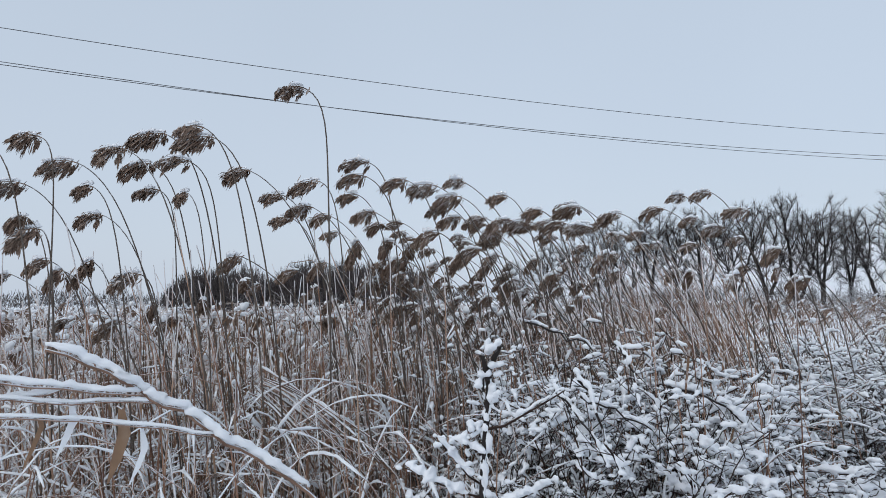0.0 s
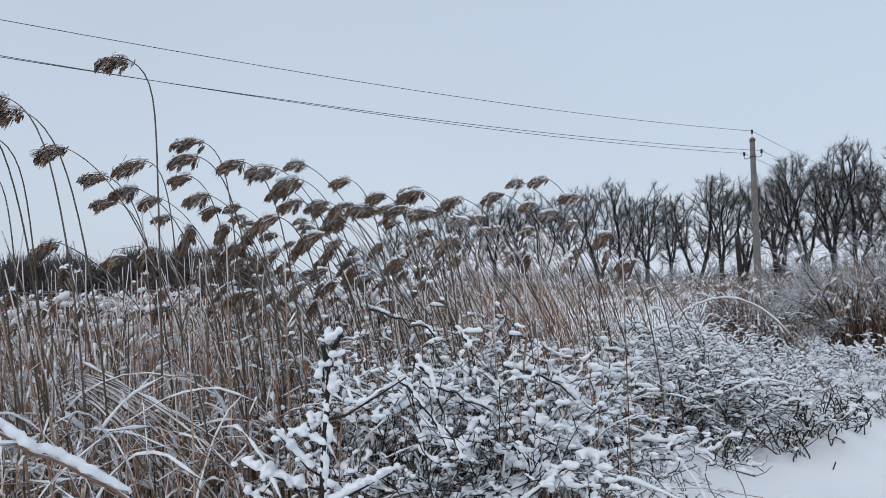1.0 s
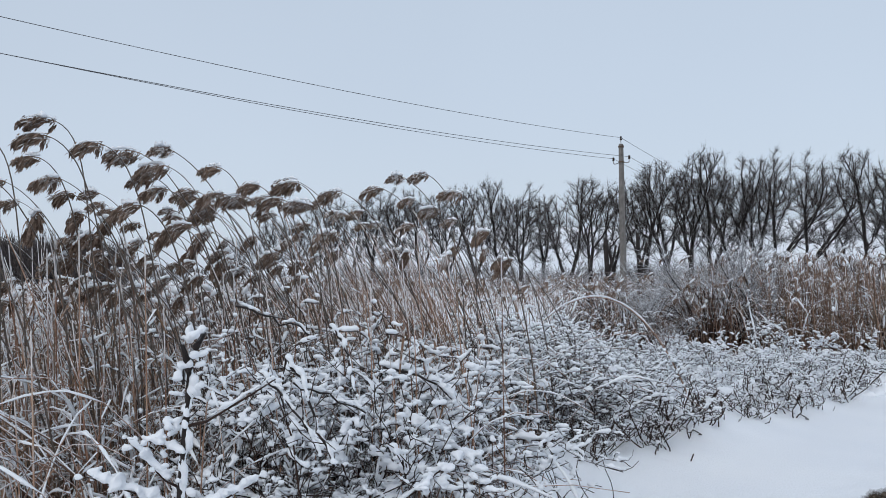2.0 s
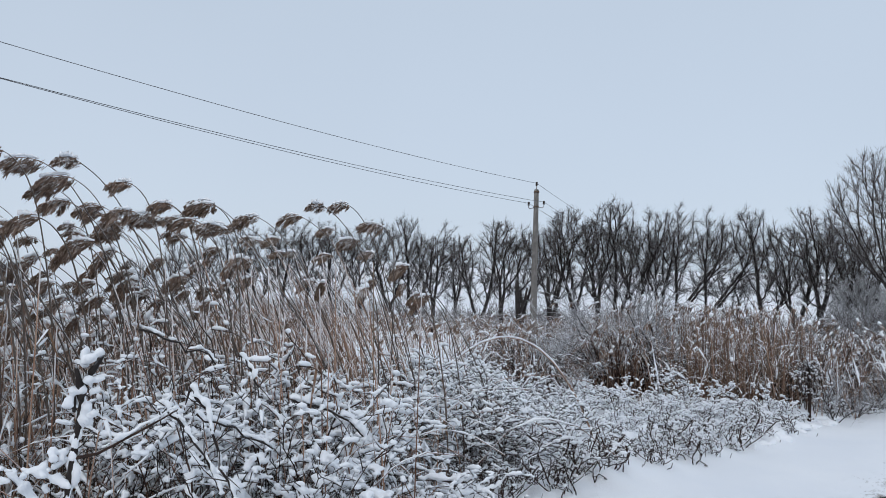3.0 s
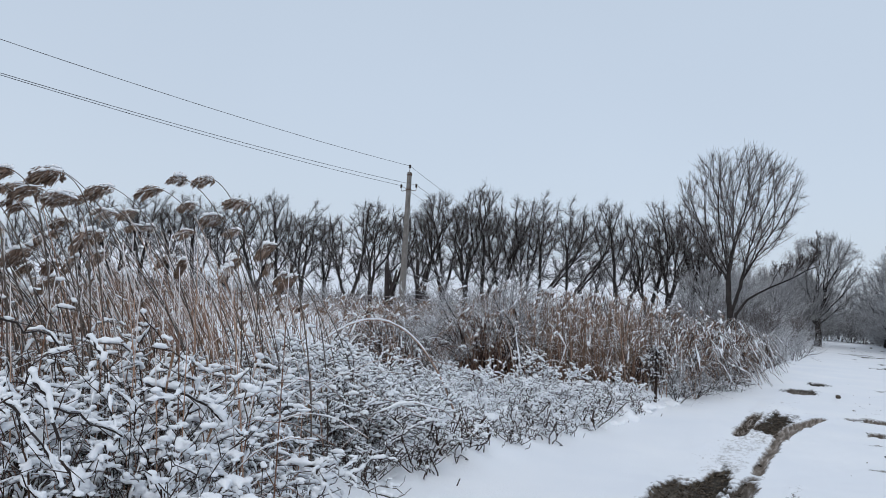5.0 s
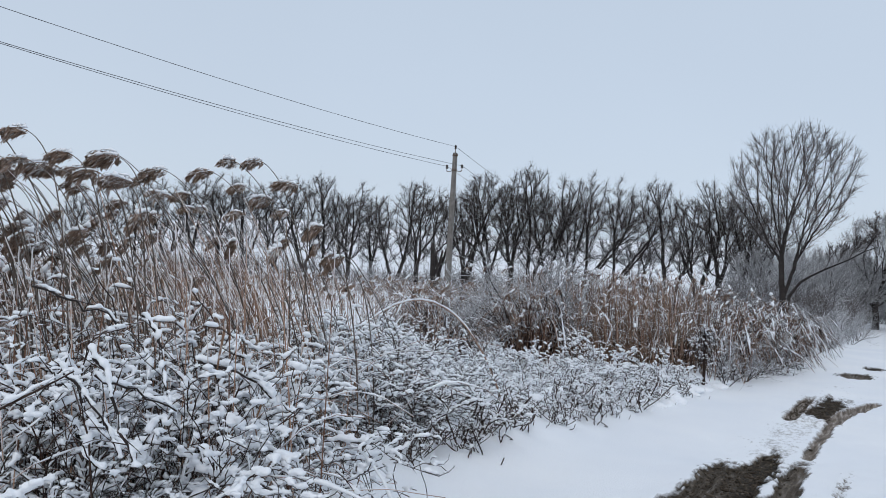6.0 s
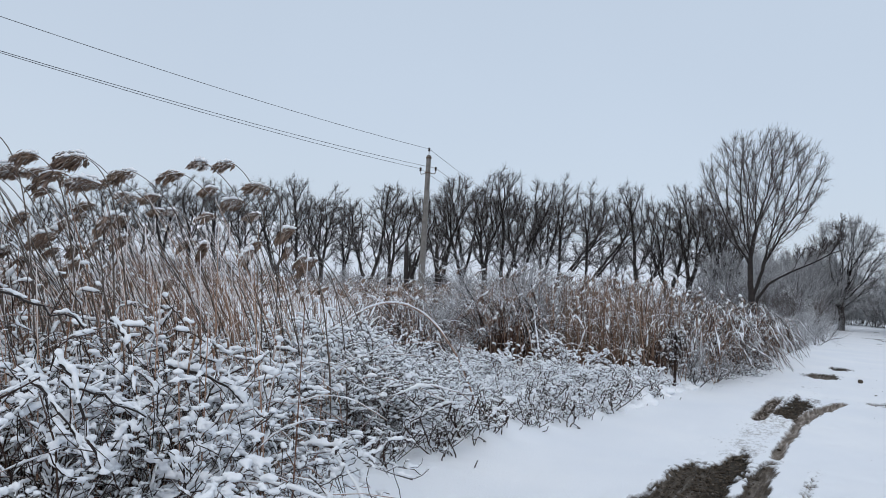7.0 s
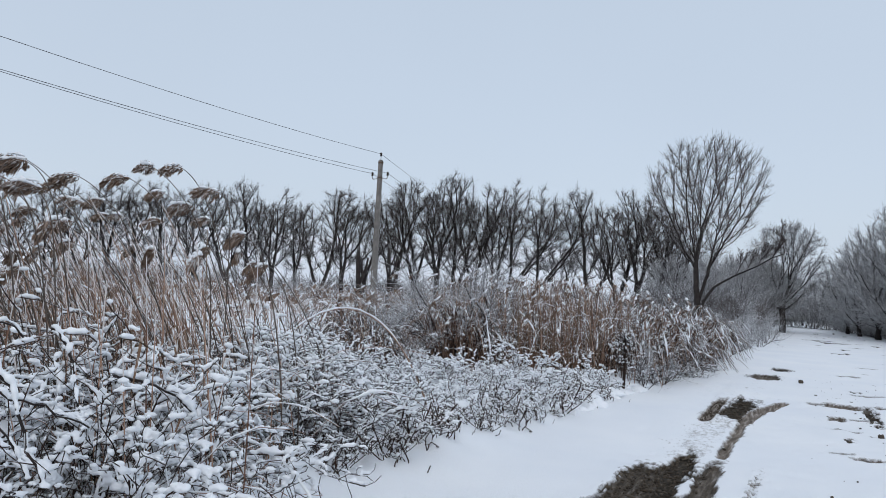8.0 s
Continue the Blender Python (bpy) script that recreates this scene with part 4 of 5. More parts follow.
def plume(rng, start, way, length, strands, bl, snow, droop=0.08, cap=1.0):
    """A seed head like a wing: a smooth bowed back, and soft tufts that hang below it."""
    k = 8
    pts, d = [np.asarray(start, float)], unit(way)
    for _ in range(k - 1):
        d = unit(d + np.array((0.0, 0, -droop)) + rng.normal(0, 0.03, 3))
        pts.append(pts[-1] + d * length / (k - 1))
    pts = np.array(pts)
    bl.tube(pts, np.linspace(0.004, 0.002, k), 3)
    tufts = 15
    for g in range(tufts):
        s = (g + rng.uniform(0.1, 0.9)) / tufts
        j = min(int(s * (k - 1)), k - 2)
        u = s * (k - 1) - j
        p = pts[j] * (1 - u) + pts[j + 1] * u
        t = unit(pts[j + 1] - pts[j])
        fat = 0.55 + 0.55 * math.sin(min(1.0, s + 0.12) * math.pi)
        side = rng.normal(0, 0.30)
        w = unit(t * rng.uniform(0.45, 0.9) + np.array((0, side, rng.uniform(-1.1, -0.2))))
        ln = length * rng.uniform(0.52, 0.74) * fat
        for _ in range(strands // tufts):
            v = rng.random() ** 0.8
            q0 = p + w * ln * v * 0.62 + rng.normal(0, 1, 3) * ln * 0.095 * (1.15 - v)
            l2 = ln * rng.uniform(0.22, 0.42)
            q1 = q0 + unit(w + rng.normal(0, 0.16, 3)) * l2 * 0.6
            q2 = q1 + unit(w + rng.normal(0, 0.18, 3) + np.array((0, 0, -0.35))) * l2 * 0.5
            wd = rng.uniform(0.0055, 0.0095)
            bl.ribbon([q0, q1, q2], [wd * 0.8, wd * 1.2, wd * 0.25], unit((rng.normal(), rng.normal(), rng.normal() * 0.6)))
    i0, i1 = int(rng.integers(0, 2)), int(rng.integers(4, 8))
    snow.roll(pts[i0:i1 + 1] + np.array((0, 0, 0.010)), cap * rng.uniform(0.007, 0.012), rng, 6, 2.2, 0.35)


def make_reed(seed, bend, height=2.5, head=0.26, strands=600, cap=1.0, label="tall dry reed with a drooping snow-dusted plume", group="tall reeds"):
    rng = np.random.default_rng(seed)
    root = thing("reed", label, "reed", group)
    c = reed_curve(bend, height)
    c[:, 1] += 0.03 * np.sin(np.linspace(0, 3, len(c)) + rng.uniform(0, 6))
    st = Builder()
    st.tube(c, np.linspace(0.0058, 0.0030, len(c)), 5)
    for j in range(1, 8):
        st.tube([c[j] - (c[j + 1] - c[j]) * 0.015, c[j] + (c[j + 1] - c[j]) * 0.015], 0.0068 - 0.00025 * j, 5)
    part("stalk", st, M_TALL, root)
    pl, sn = Builder(), Builder()
    plume(rng, c[-1], c[-1] - c[-2], head, strands, pl, sn, rng.uniform(0.08, 0.18) if height > 2 else rng.uniform(0.10, 0.24), cap)
    p = part("plume", pl, M_PLUME, root, "brown feathery seed head", smooth=False)
    part("snow_cap", sn, M_SNOW, p, "snow lying on the seed head")
    for _ in range(2):
        lf = Builder()
        j = rng.integers(3, 8)
        a = rng.uniform(0, 6.28)
        o = np.array((math.cos(a), math.sin(a), 0))
        ln = rng.uniform(0.15, 0.32)
        lf.blade([c[j], c[j] + o * ln * 0.35 + np.array((0, 0, ln * 0.5)), c[j] + o * ln * 0.8 + np.array((0, 0, ln * 0.45)), c[j] + o * ln + np.array((0, 0, ln * 0.1))],
                 [0.009, 0.013, 0.009, 0.002], (-o[1], o[0], 0))
        part("leaf", lf, M_LEAF, root, smooth=False)
    root["lean"] = float(c[-1][0])
    return root


REEDS = [make_reed(300 + i * 11 + k, b, head=0.165 + 0.03 * k, cap=1.25) for i, b in enumerate((0.03, 0.15, 0.3, 0.45, 0.6, 0.8, 1.0)) for k in range(3)]
SHORT = [make_reed(500 + i * 11 + k, b, 1.75, head=0.18 + 0.03 * k, cap=1.7, label="dry reed with a drooping snow-capped plume", group="lower reeds") for i, b in enumerate((0.1, 0.35, 0.6, 0.85, 1.05)) for k in range(2)]
REED_LEAN = {r: r.pop("lean") for r in REEDS + SHORT}
WIND_TURN = math.degrees(math.atan2(WIND[1], WIND[0]))


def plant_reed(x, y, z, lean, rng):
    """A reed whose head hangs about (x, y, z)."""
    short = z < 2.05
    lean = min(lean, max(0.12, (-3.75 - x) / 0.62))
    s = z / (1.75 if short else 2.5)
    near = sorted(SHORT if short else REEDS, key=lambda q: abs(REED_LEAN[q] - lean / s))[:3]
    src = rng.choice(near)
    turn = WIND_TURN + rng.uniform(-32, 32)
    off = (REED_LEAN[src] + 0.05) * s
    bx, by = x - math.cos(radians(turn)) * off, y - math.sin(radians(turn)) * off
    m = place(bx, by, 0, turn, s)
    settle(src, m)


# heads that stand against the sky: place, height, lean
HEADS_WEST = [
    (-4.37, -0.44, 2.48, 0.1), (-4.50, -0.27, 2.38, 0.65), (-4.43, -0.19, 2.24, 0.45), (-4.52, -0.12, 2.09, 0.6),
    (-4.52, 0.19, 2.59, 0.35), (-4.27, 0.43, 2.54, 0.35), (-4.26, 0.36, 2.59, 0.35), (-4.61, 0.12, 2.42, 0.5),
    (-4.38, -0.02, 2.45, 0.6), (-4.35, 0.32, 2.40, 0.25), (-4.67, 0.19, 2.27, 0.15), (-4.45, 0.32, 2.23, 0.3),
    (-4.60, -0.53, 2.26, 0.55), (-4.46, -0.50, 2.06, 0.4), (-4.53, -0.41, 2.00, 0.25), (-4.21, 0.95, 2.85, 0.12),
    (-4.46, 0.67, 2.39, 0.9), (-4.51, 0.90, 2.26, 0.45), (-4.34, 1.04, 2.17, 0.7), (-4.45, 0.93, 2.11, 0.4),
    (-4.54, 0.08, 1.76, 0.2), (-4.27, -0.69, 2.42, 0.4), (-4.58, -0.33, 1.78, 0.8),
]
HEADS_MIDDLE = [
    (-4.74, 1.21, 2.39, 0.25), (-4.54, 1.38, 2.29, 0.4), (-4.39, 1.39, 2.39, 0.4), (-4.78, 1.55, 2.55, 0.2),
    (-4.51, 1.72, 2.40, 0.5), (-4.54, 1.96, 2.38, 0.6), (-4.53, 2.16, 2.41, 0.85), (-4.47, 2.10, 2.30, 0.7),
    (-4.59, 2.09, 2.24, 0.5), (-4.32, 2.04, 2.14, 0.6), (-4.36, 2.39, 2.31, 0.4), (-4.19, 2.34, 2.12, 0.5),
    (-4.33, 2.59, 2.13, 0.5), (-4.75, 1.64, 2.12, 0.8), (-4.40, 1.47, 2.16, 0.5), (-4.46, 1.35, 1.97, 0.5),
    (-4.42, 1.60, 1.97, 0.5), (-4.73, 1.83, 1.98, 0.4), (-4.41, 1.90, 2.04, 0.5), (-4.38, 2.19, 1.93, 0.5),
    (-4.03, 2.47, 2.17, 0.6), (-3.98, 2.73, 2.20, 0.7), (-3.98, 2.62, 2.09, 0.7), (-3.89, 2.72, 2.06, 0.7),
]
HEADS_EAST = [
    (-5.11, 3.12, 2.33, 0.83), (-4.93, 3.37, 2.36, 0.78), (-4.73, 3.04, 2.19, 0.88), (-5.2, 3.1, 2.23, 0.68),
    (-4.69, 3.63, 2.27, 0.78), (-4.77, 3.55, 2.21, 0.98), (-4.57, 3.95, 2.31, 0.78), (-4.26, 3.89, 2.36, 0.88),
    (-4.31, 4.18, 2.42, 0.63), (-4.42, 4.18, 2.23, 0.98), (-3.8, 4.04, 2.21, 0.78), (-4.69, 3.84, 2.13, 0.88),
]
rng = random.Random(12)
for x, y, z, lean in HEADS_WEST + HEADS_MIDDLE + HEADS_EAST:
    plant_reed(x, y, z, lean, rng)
# lower heads, thicker towards the east end of the bed
for _ in range(48):
    x, y = polar(39 + 27 * rng.random() ** 0.85, rng.uniform(5.4, 8.0))
    plant_reed(x, y, 1.6 + 0.65 * rng.random() ** 1.2, rng.uniform(0.45, 1.05), rng)
for _ in range(56):
    x, y = polar(rng.uniform(60, 77), rng.uniform(5.0, 8.0))
    plant_reed(x, y, 1.45 + 0.8 * rng.random() ** 1.3, rng.uniform(0.35, 1.0), rng)
for _ in range(16):
    x, y = polar(rng.uniform(77, 98), rng.uniform(4.6, 8.0))
    plant_reed(x, y, rng.uniform(1.45, 1.9), rng.uniform(0.25, 0.9), rng)
for src in REEDS + SHORT:
    if src not in PLACED:
        x, y = polar(rng.uniform(42, 60), rng.uniform(6.5, 8))
        src.matrix_basis = place(x, y, 0, WIND_TURN, 0.85 if src in SHORT else 0.7)


def reed_bed(name, label, seed, spots, h_lo, h_hi, bent, mats, r=0.0048, leaves=0.6, snow=0.5, lean=0.0):
    """A stand of dry stalks, broken and bent among each other, with leaves and snow caught on them."""
    rng = np.random.default_rng(seed)
    st, lf, sn = Builder(), Builder(), Builder()
    for x, y in spots:
        z0 = gz(x, y) - 0.02
        h = h_lo + (h_hi - h_lo) * rng.random() ** 1.8
        if rng.random() < bent:
            a = rng.uniform(0, 6.28)
            reach = rng.uniform(0.3, 0.95) * h
            peak = h * rng.uniform(0.3, 0.75)
            s = np.linspace(0, 1, 7)
            pts = np.stack([x + math.cos(a) * reach * s ** 1.4, y + math.sin(a) * reach * s ** 1.4, z0 + peak * np.sin(s * rng.uniform(1.7, 2.7)) ** 0.9], -1)
            st.tube(pts, np.linspace(r, r * 0.5, 7), 3)
            if rng.random() < snow:
                j = rng.integers(2, 5)
                sn.roll(pts[j - 1:min(j + rng.integers(1, 4), 6) + 1], rng.uniform(0.004, 0.009), rng, 4, 2.0, 0.45)
        else:
            l = (abs(rng.normal(0, 0.22)) + lean) * h
            a = math.atan2(WIND[1], WIND[0]) + rng.normal(0, 1.1 if lean == 0 else 0.5)
            s = np.linspace(0, 1, 5)
            pts = np.stack([x + math.cos(a) * l * s ** 1.4, y + math.sin(a) * l * s ** 1.4, z0 + h * s], -1)
            st.tube(pts, np.linspace(r * 1.15, r * 0.6, 5), 4)
        if rng.random() < leaves:
            j = rng.integers(1, 4)
            a = rng.uniform(0, 6.28)
            o = np.array((math.cos(a), math.sin(a), 0))
            ln = rng.uniform(0.12, 0.34)
            droop = rng.uniform(-0.9, 0.5)
            q = pts[j]
            lf.blade([q, q + o * ln * 0.4 + np.array((0, 0, ln * 0.3)), q + o * ln * 0.75 + np.array((0, 0, ln * droop * 0.5)), q + o * ln * 0.9 + np.array((0, 0, ln * droop))],
                     [0.007, 0.013, 0.010, 0.002], (-o[1], o[0], 0))
            if rng.random() < snow * 0.6:
                sn.lump(q + o * ln * 0.15, q + o * ln * 0.35 + np.array((0, 0, ln * 0.1)), rng.uniform(0.006, 0.012), rng, 5, 4, 0.3)
    root = thing(name, label, "reeds", kind="stuff")
    part("stalks", st, mats[0], root)
    part("leaves", lf, mats[1], root, smooth=False)
    part("snow", sn, M_SNOW, root, "snow caught on bent stalks and leaves")


def scatter(seed, count, b0, b1, d0, d1, power=1.0, gap=None):
    rng = np.random.default_rng(seed)
    out = []
    for _ in range(count):
        b = rng.uniform(b0, b1) + rng.normal(0, 1.8)
        d = (d0 + (d1 - d0) * rng.uniform() ** power) * rng.uniform(0.93, 1.07)
        if not (gap and gap[0] < b < gap[1] and rng.random() < gap[2]):
            out.append(polar(b, d))
    return out


reed_bed("reed_bed", "dense bed of dry brown reed stalks with snow between", 61, scatter(1, 1250, 41, 104, 4.1, 7.8, gap=(50, 63, 0.5)), 0.5, 1.85, 0.28, (M_BEDSTALK, M_LEAF), snow=0.75)
reed_bed("reed_bed", "red-brown reed sheaths deep in the bed", 62, scatter(2, 400, 44, 92, 4.6, 7.4, gap=(50, 63, 0.6)), 0.6, 1.75, 0.15, (M_REDSTALK, M_LEAF))
reed_bed("reed_bed", "upright stand of pale tan reed stalks at the end of the bed", 66, scatter(19, 330, 39.5, 50, 5.6, 8.2), 1.0, 1.95, 0.06, (M_STALK, M_LEAF), snow=0.3, r=0.0050, lean=0.28)
reed_bed("broken_reeds", "snow-laden broken reeds bent over the ground", 63, scatter(3, 3400, 40, 108, 3.9, 11.0), 0.6, 1.6, 0.88, (M_BEDSTALK, M_LEAF), snow=0.95)


def snowy_field(name, label, seed, spots, h_lo, h_hi, mats, heads=0.5, r=0.005, size=1.0, cap=1.0):
    """Reeds pressed down by snow, seen from some way off."""
    rng = np.random.default_rng(seed)
    st, pl, sn = Builder(), Builder(), Builder()
    for x, y in spots:
        z0 = gz(x, y)
        h = rng.uniform(h_lo, h_hi)
        a = math.atan2(WIND[1], WIND[0]) + rng.normal(0, 0.9)
        l = rng.uniform(0.2, 0.8) * h
        s = np.linspace(0, 1, 6)
        pts = np.stack([x + math.cos(a) * l * s ** 2, y + math.sin(a) * l * s ** 2, z0 + h * np.sin(s * 1.75)], -1)
        st.tube(pts, np.linspace(r, r * 0.6, 6), 3)
        if rng.random() < heads:
            e = pts[-1]
            w = unit(unit(pts[-1] - pts[-2]) + np.array((0, 0, rng.uniform(-1.1, -0.2))))
            ln = rng.uniform(0.14, 0.24) * size
            for _ in range(9):
                q = e + w * ln * rng.uniform(0.1, 0.7)
                o = unit(w + rng.normal(0, 0.4, 3) + np.array((0, 0, -0.5)))
                pl.ribbon([q, q + o * ln * 0.3, q + o * ln * 0.5 + np.array((0, 0, -0.03))], [0.012 * size, 0.026 * size, 0.006], unit(rng.normal(0, 1, 3)))
            sn.lump(e - w * 0.01 + np.array((0, 0, 0.008)), e + w * ln * 0.25, rng.uniform(0.012, 0.022) * size * cap, rng, 5, 4, 0.3)
        elif rng.random() < 0.7:
            sn.lump(pts[3], pts[3] + (pts[4] - pts[3]) * 0.3, rng.uniform(0.008, 0.016) * size * cap, rng, 4, 4, 0.3)
    root = thing(name, label, "reeds", kind="stuff")
    part("stalks", st, mats[0], root)
    part("plumes", pl, M_PLUME, root, smooth=False)
    part("snow", sn, M_SNOW, root)


snowy_field("snowy_reed_field", "low field of reeds weighed down by snow", 71, scatter(4, 2900, 52, 108, 7.3, 24, 1.3), 0.75, 1.4, (M_BEDSTALK,), heads=0.7, size=1.1, cap=1.7)
snowy_field("snowy_reed_field", "low snowy reeds in front of the trees", 72, scatter(5, 2000, 14, 58, 14, 45, 1.1), 0.8, 1.5, (M_STALK,), heads=0.35, size=1.2)
snowy_field("snowy_reed_field", "far part of the snowy reed field", 73, scatter(6, 1200, 55, 108, 24, 60), 0.6, 1.1, (M_STALK,), heads=0.6, size=1.6, r=0.009)

# brown reed patch beside the track
reed_bed("reed_patch", "standing patch of brown reeds beside the track", 64, scatter(7, 1100, 14, 25, 15.0, 19), 1.0, 1.95, 0.55, (M_STALK, M_LEAF), r=0.007, snow=0.4, leaves=0.5)
reed_bed("reed_patch", "red-brown reeds standing beside the track", 65, scatter(17, 800, 14, 22, 15.2, 19), 0.9, 1.8, 0.5, (M_REDSTALK, M_LEAF), r=0.007, snow=0.35, leaves=0.5)
snowy_field("reed_patch_heads", "snow-capped seed heads above the brown reed patch", 74, scatter(8, 110, 10, 22, 16, 19), 1.5, 1.9, (M_STALK,), heads=1.0, size=1.15, cap=1.5)


# ---- snow-laden shrubs ----
def snowy_shrub(seed, label, stems, height, width, snow_r, fill, name="snowy_shrub", twig_r=0.0035, kids=(6, 4), group="snowy shrubs on the verge", pads=0.5, cell=0.10, voxel=0.0, droop=(-0.25, 0.1), low=0.12):
    """Arching dark stems and twigs, a roll of snow along each that lies flat enough, pats of snow where the topmost cross."""
    rng = np.random.default_rng(seed)
    root = thing(name, label, "shrub", group)
    core, tw, sn = Builder(), Builder(), Builder()
    spec = [(kids[0], 48, 0.42, 0.15), (kids[1], 45, 0.5, 0.15)]
    catch, bushes = [], []
    for _ in range(stems):
        phi = rng.uniform(0, 6.28)
        r = rng.uniform(0, 0.3) * width
        tilt = rng.uniform(0.15, 1.0) * width / height
        out = []
        grow(rng, (math.cos(phi) * r, math.sin(phi) * r, -0.03), (math.cos(phi) * tilt, math.sin(phi) * tilt, 1), height * rng.uniform(0.65, 1.1), 0.006, 0, spec, out, rng.uniform(*droop), 0.40, 1)
        bushes.append(out)
    squeeze = height / max(q[0][:, 2].max() for out in bushes for q in out)
    for out in bushes:
        single = Builder()
        for pts, rad, level in out:
            pts[:, 2] *= squeeze
            if pts[:, 2].min() < -0.1:
                pts[:, 2] = np.maximum(pts[:, 2], 0.01)
            bl = single if stems <= 9 else core if level == 0 else tw
            if level and pts[:, 2].mean() < 0.07:
                continue
            bl.tube(pts, np.maximum(rad, twig_r * (1 if level else 1.4)), 4 if level == 0 else 3)
            k = len(pts)
            for i in range(1, k):
                catch.append((pts[i], unit(pts[i] - pts[i - 1])))
            for i in (range(1, k - 1, 2) if level == 0 else range(0, k - 1, 2) if rng.random() < 0.5 else (0,)):
                e = min(k - 1, i + int(rng.integers(1, 3)))
                steep = abs(unit(pts[e] - pts[i])[2])
                if rng.random() < fill and steep < rng.uniform(0.65, 1.05) and pts[i:e + 1, 2].mean() > low * height * rng.uniform(0.3, 1.0):
                    rr = snow_r * rng.uniform(0.5, 1.1) * (1.0, 0.9, 0.72)[min(level, 2)] * (1.1 - 0.5 * steep)
                    sn.roll(pts[i:e + 1] + np.array((0, 0, rr * 0.5)), rr, rng, 6 if voxel else 5, 3.0 if voxel else 1.6, 0.45)
        if stems <= 9:
            part("stem", single, M_TWIG, root)
    cells = collections.defaultdict(list)
    for q, d in catch:
        cells[(math.floor(q[0] / cell), math.floor(q[1] / cell))].append((q, d))
    for key in sorted(cells):
        tops = sorted(cells[key], key=lambda e: -e[0][2])
        for depth, chance in ((0, pads), (len(tops) // 5, pads * 0.6), (len(tops) // 2, pads * 0.25)):
            q, d = tops[depth]
            if q[2] > low * height and rng.random() < chance:
                along = unit(d * np.array((1, 1, 0.4)))
                big = snow_r * rng.uniform(0.6, 1.7)
                for j in range(int(rng.integers(1, 4))):
                    sn.cake(q + along * big * (j - 0.8) * 0.9 + rng.normal(0, 0.35, 3) * big * np.array((1, 1, 0.3)) + np.array((0, 0, big * 0.35)), big * rng.uniform(0.6, 1.0), rng.uniform(0.4, 0.7), rng)
    if stems > 9:
        tagged(part("stem_clump", core, M_TWIG, root), kind="stuff")
        tagged(part("brush", tw, M_TWIG, root), kind="stuff")
    if voxel:
        soft("snow", sn, voxel, root, "thick soft snow lying along the twigs")
    else:
        tagged(part("snow", sn, M_SNOW, root, "snow lying along the twigs"), kind="stuff")
    return root


shrub_a = snowy_shrub(81, "low shrub buried under thick snow", 24, 1.12, 0.95, 0.021, 0.88, twig_r=0.0026, kids=(8, 5), pads=0.95, cell=0.075, voxel=0.0085, low=0.5)
shrub_b = snowy_shrub(82, "tangled dark shrub with thick snow on its twigs", 22, 1.18, 1.0, 0.0175, 0.85, twig_r=0.0026, kids=(8, 5), pads=0.8, cell=0.075, voxel=0.0085, low=0.5)
shrub_c = snowy_shrub(83, "fine-twigged shrub sugared with snow", 20, 0.95, 1.25, 0.0165, 0.9, twig_r=0.0030, kids=(8, 4), pads=0.7, cell=0.09, low=0.35)
shrub_d = snowy_shrub(84, "dark low weeds under clumps of snow", 15, 0.60, 0.9, 0.020, 0.9, twig_r=0.0032, kids=(6, 3), pads=0.85, cell=0.10)
spread(shrub_a, [(-3.42, 2.66), (-4.25, 3.7), (-4.6, 4.5), (-3.8, 3.1)], 21, 0.85, 1.0)
spread(shrub_b, [(-4.0, 3.3), (-4.5, 5.3), (-4.4, 3.7), (-4.3, 4.75)], 22, 0.85, 1.0)
spread(shrub_b, [(-3.08, 2.12), (-3.4, 2.4)], 32, 0.52, 0.62)
spread(shrub_a, [(-3.18, 2.5)], 34, 0.55, 0.65)
spread(shrub_c, [(-4.8, 5.8), (-5.2, 6.6), (-5.5, 7.5), (-5.6, 6.2), (-6.5, 7.6), (-6.6, 9.6), (-4.6, 11.5), (-4.9, 5.1), (-5.2, 4.4), (-4.65, 5.7)], 23, 1.0, 1.3, 0.22)
spread(shrub_c, [(-5.2, 8.4), (-5.8, 8.7), (-5.4, 9.5)], 25, 0.7, 0.85, 0.16)
spread(shrub_d, [(-4.7, 9.2), (-4.0, 9.8), (-4.9, 10.4), (-3.8, 10.6), (-4.2, 12.4), (-5.4, 11.4), (-6.0, 10.6), (-5.0, 13.0), (-3.7, 12.8), (-6.4, 12.6), (-7.2, 10.4), (-7.6, 12.4)], 24, 0.7, 1.05, 0.17)

weed_stand = snowy_shrub(88, "stand of thin upright weeds specked with snow", 26, 0.85, 0.75, 0.0125, 0.95, name="weed_stand", twig_r=0.0030, kids=(5, 3), group="upright weeds behind the verge", pads=0.75, cell=0.08, droop=(0.0, 0.2), low=0.25)
spread(weed_stand, [(-4.45, 6.5), (-4.9, 7.1), (-4.3, 6.1), (-5.1, 6.7), (-5.4, 7.7), (-5.3, 7.3), (-4.6, 6.3), (-5.6, 8.2), (-5.1, 6.0), (-5.6, 7.0), (-5.9, 7.8), (-4.95, 5.4), (-5.3, 5.1)], 36, 0.95, 1.4, 0.24)
spread(weed_stand, [(-4.0, 10.2), (-4.4, 11.0), (-3.9, 9.6), (-4.6, 8.7), (-4.4, 9.3)], 37, 0.55, 0.8, 0.2)

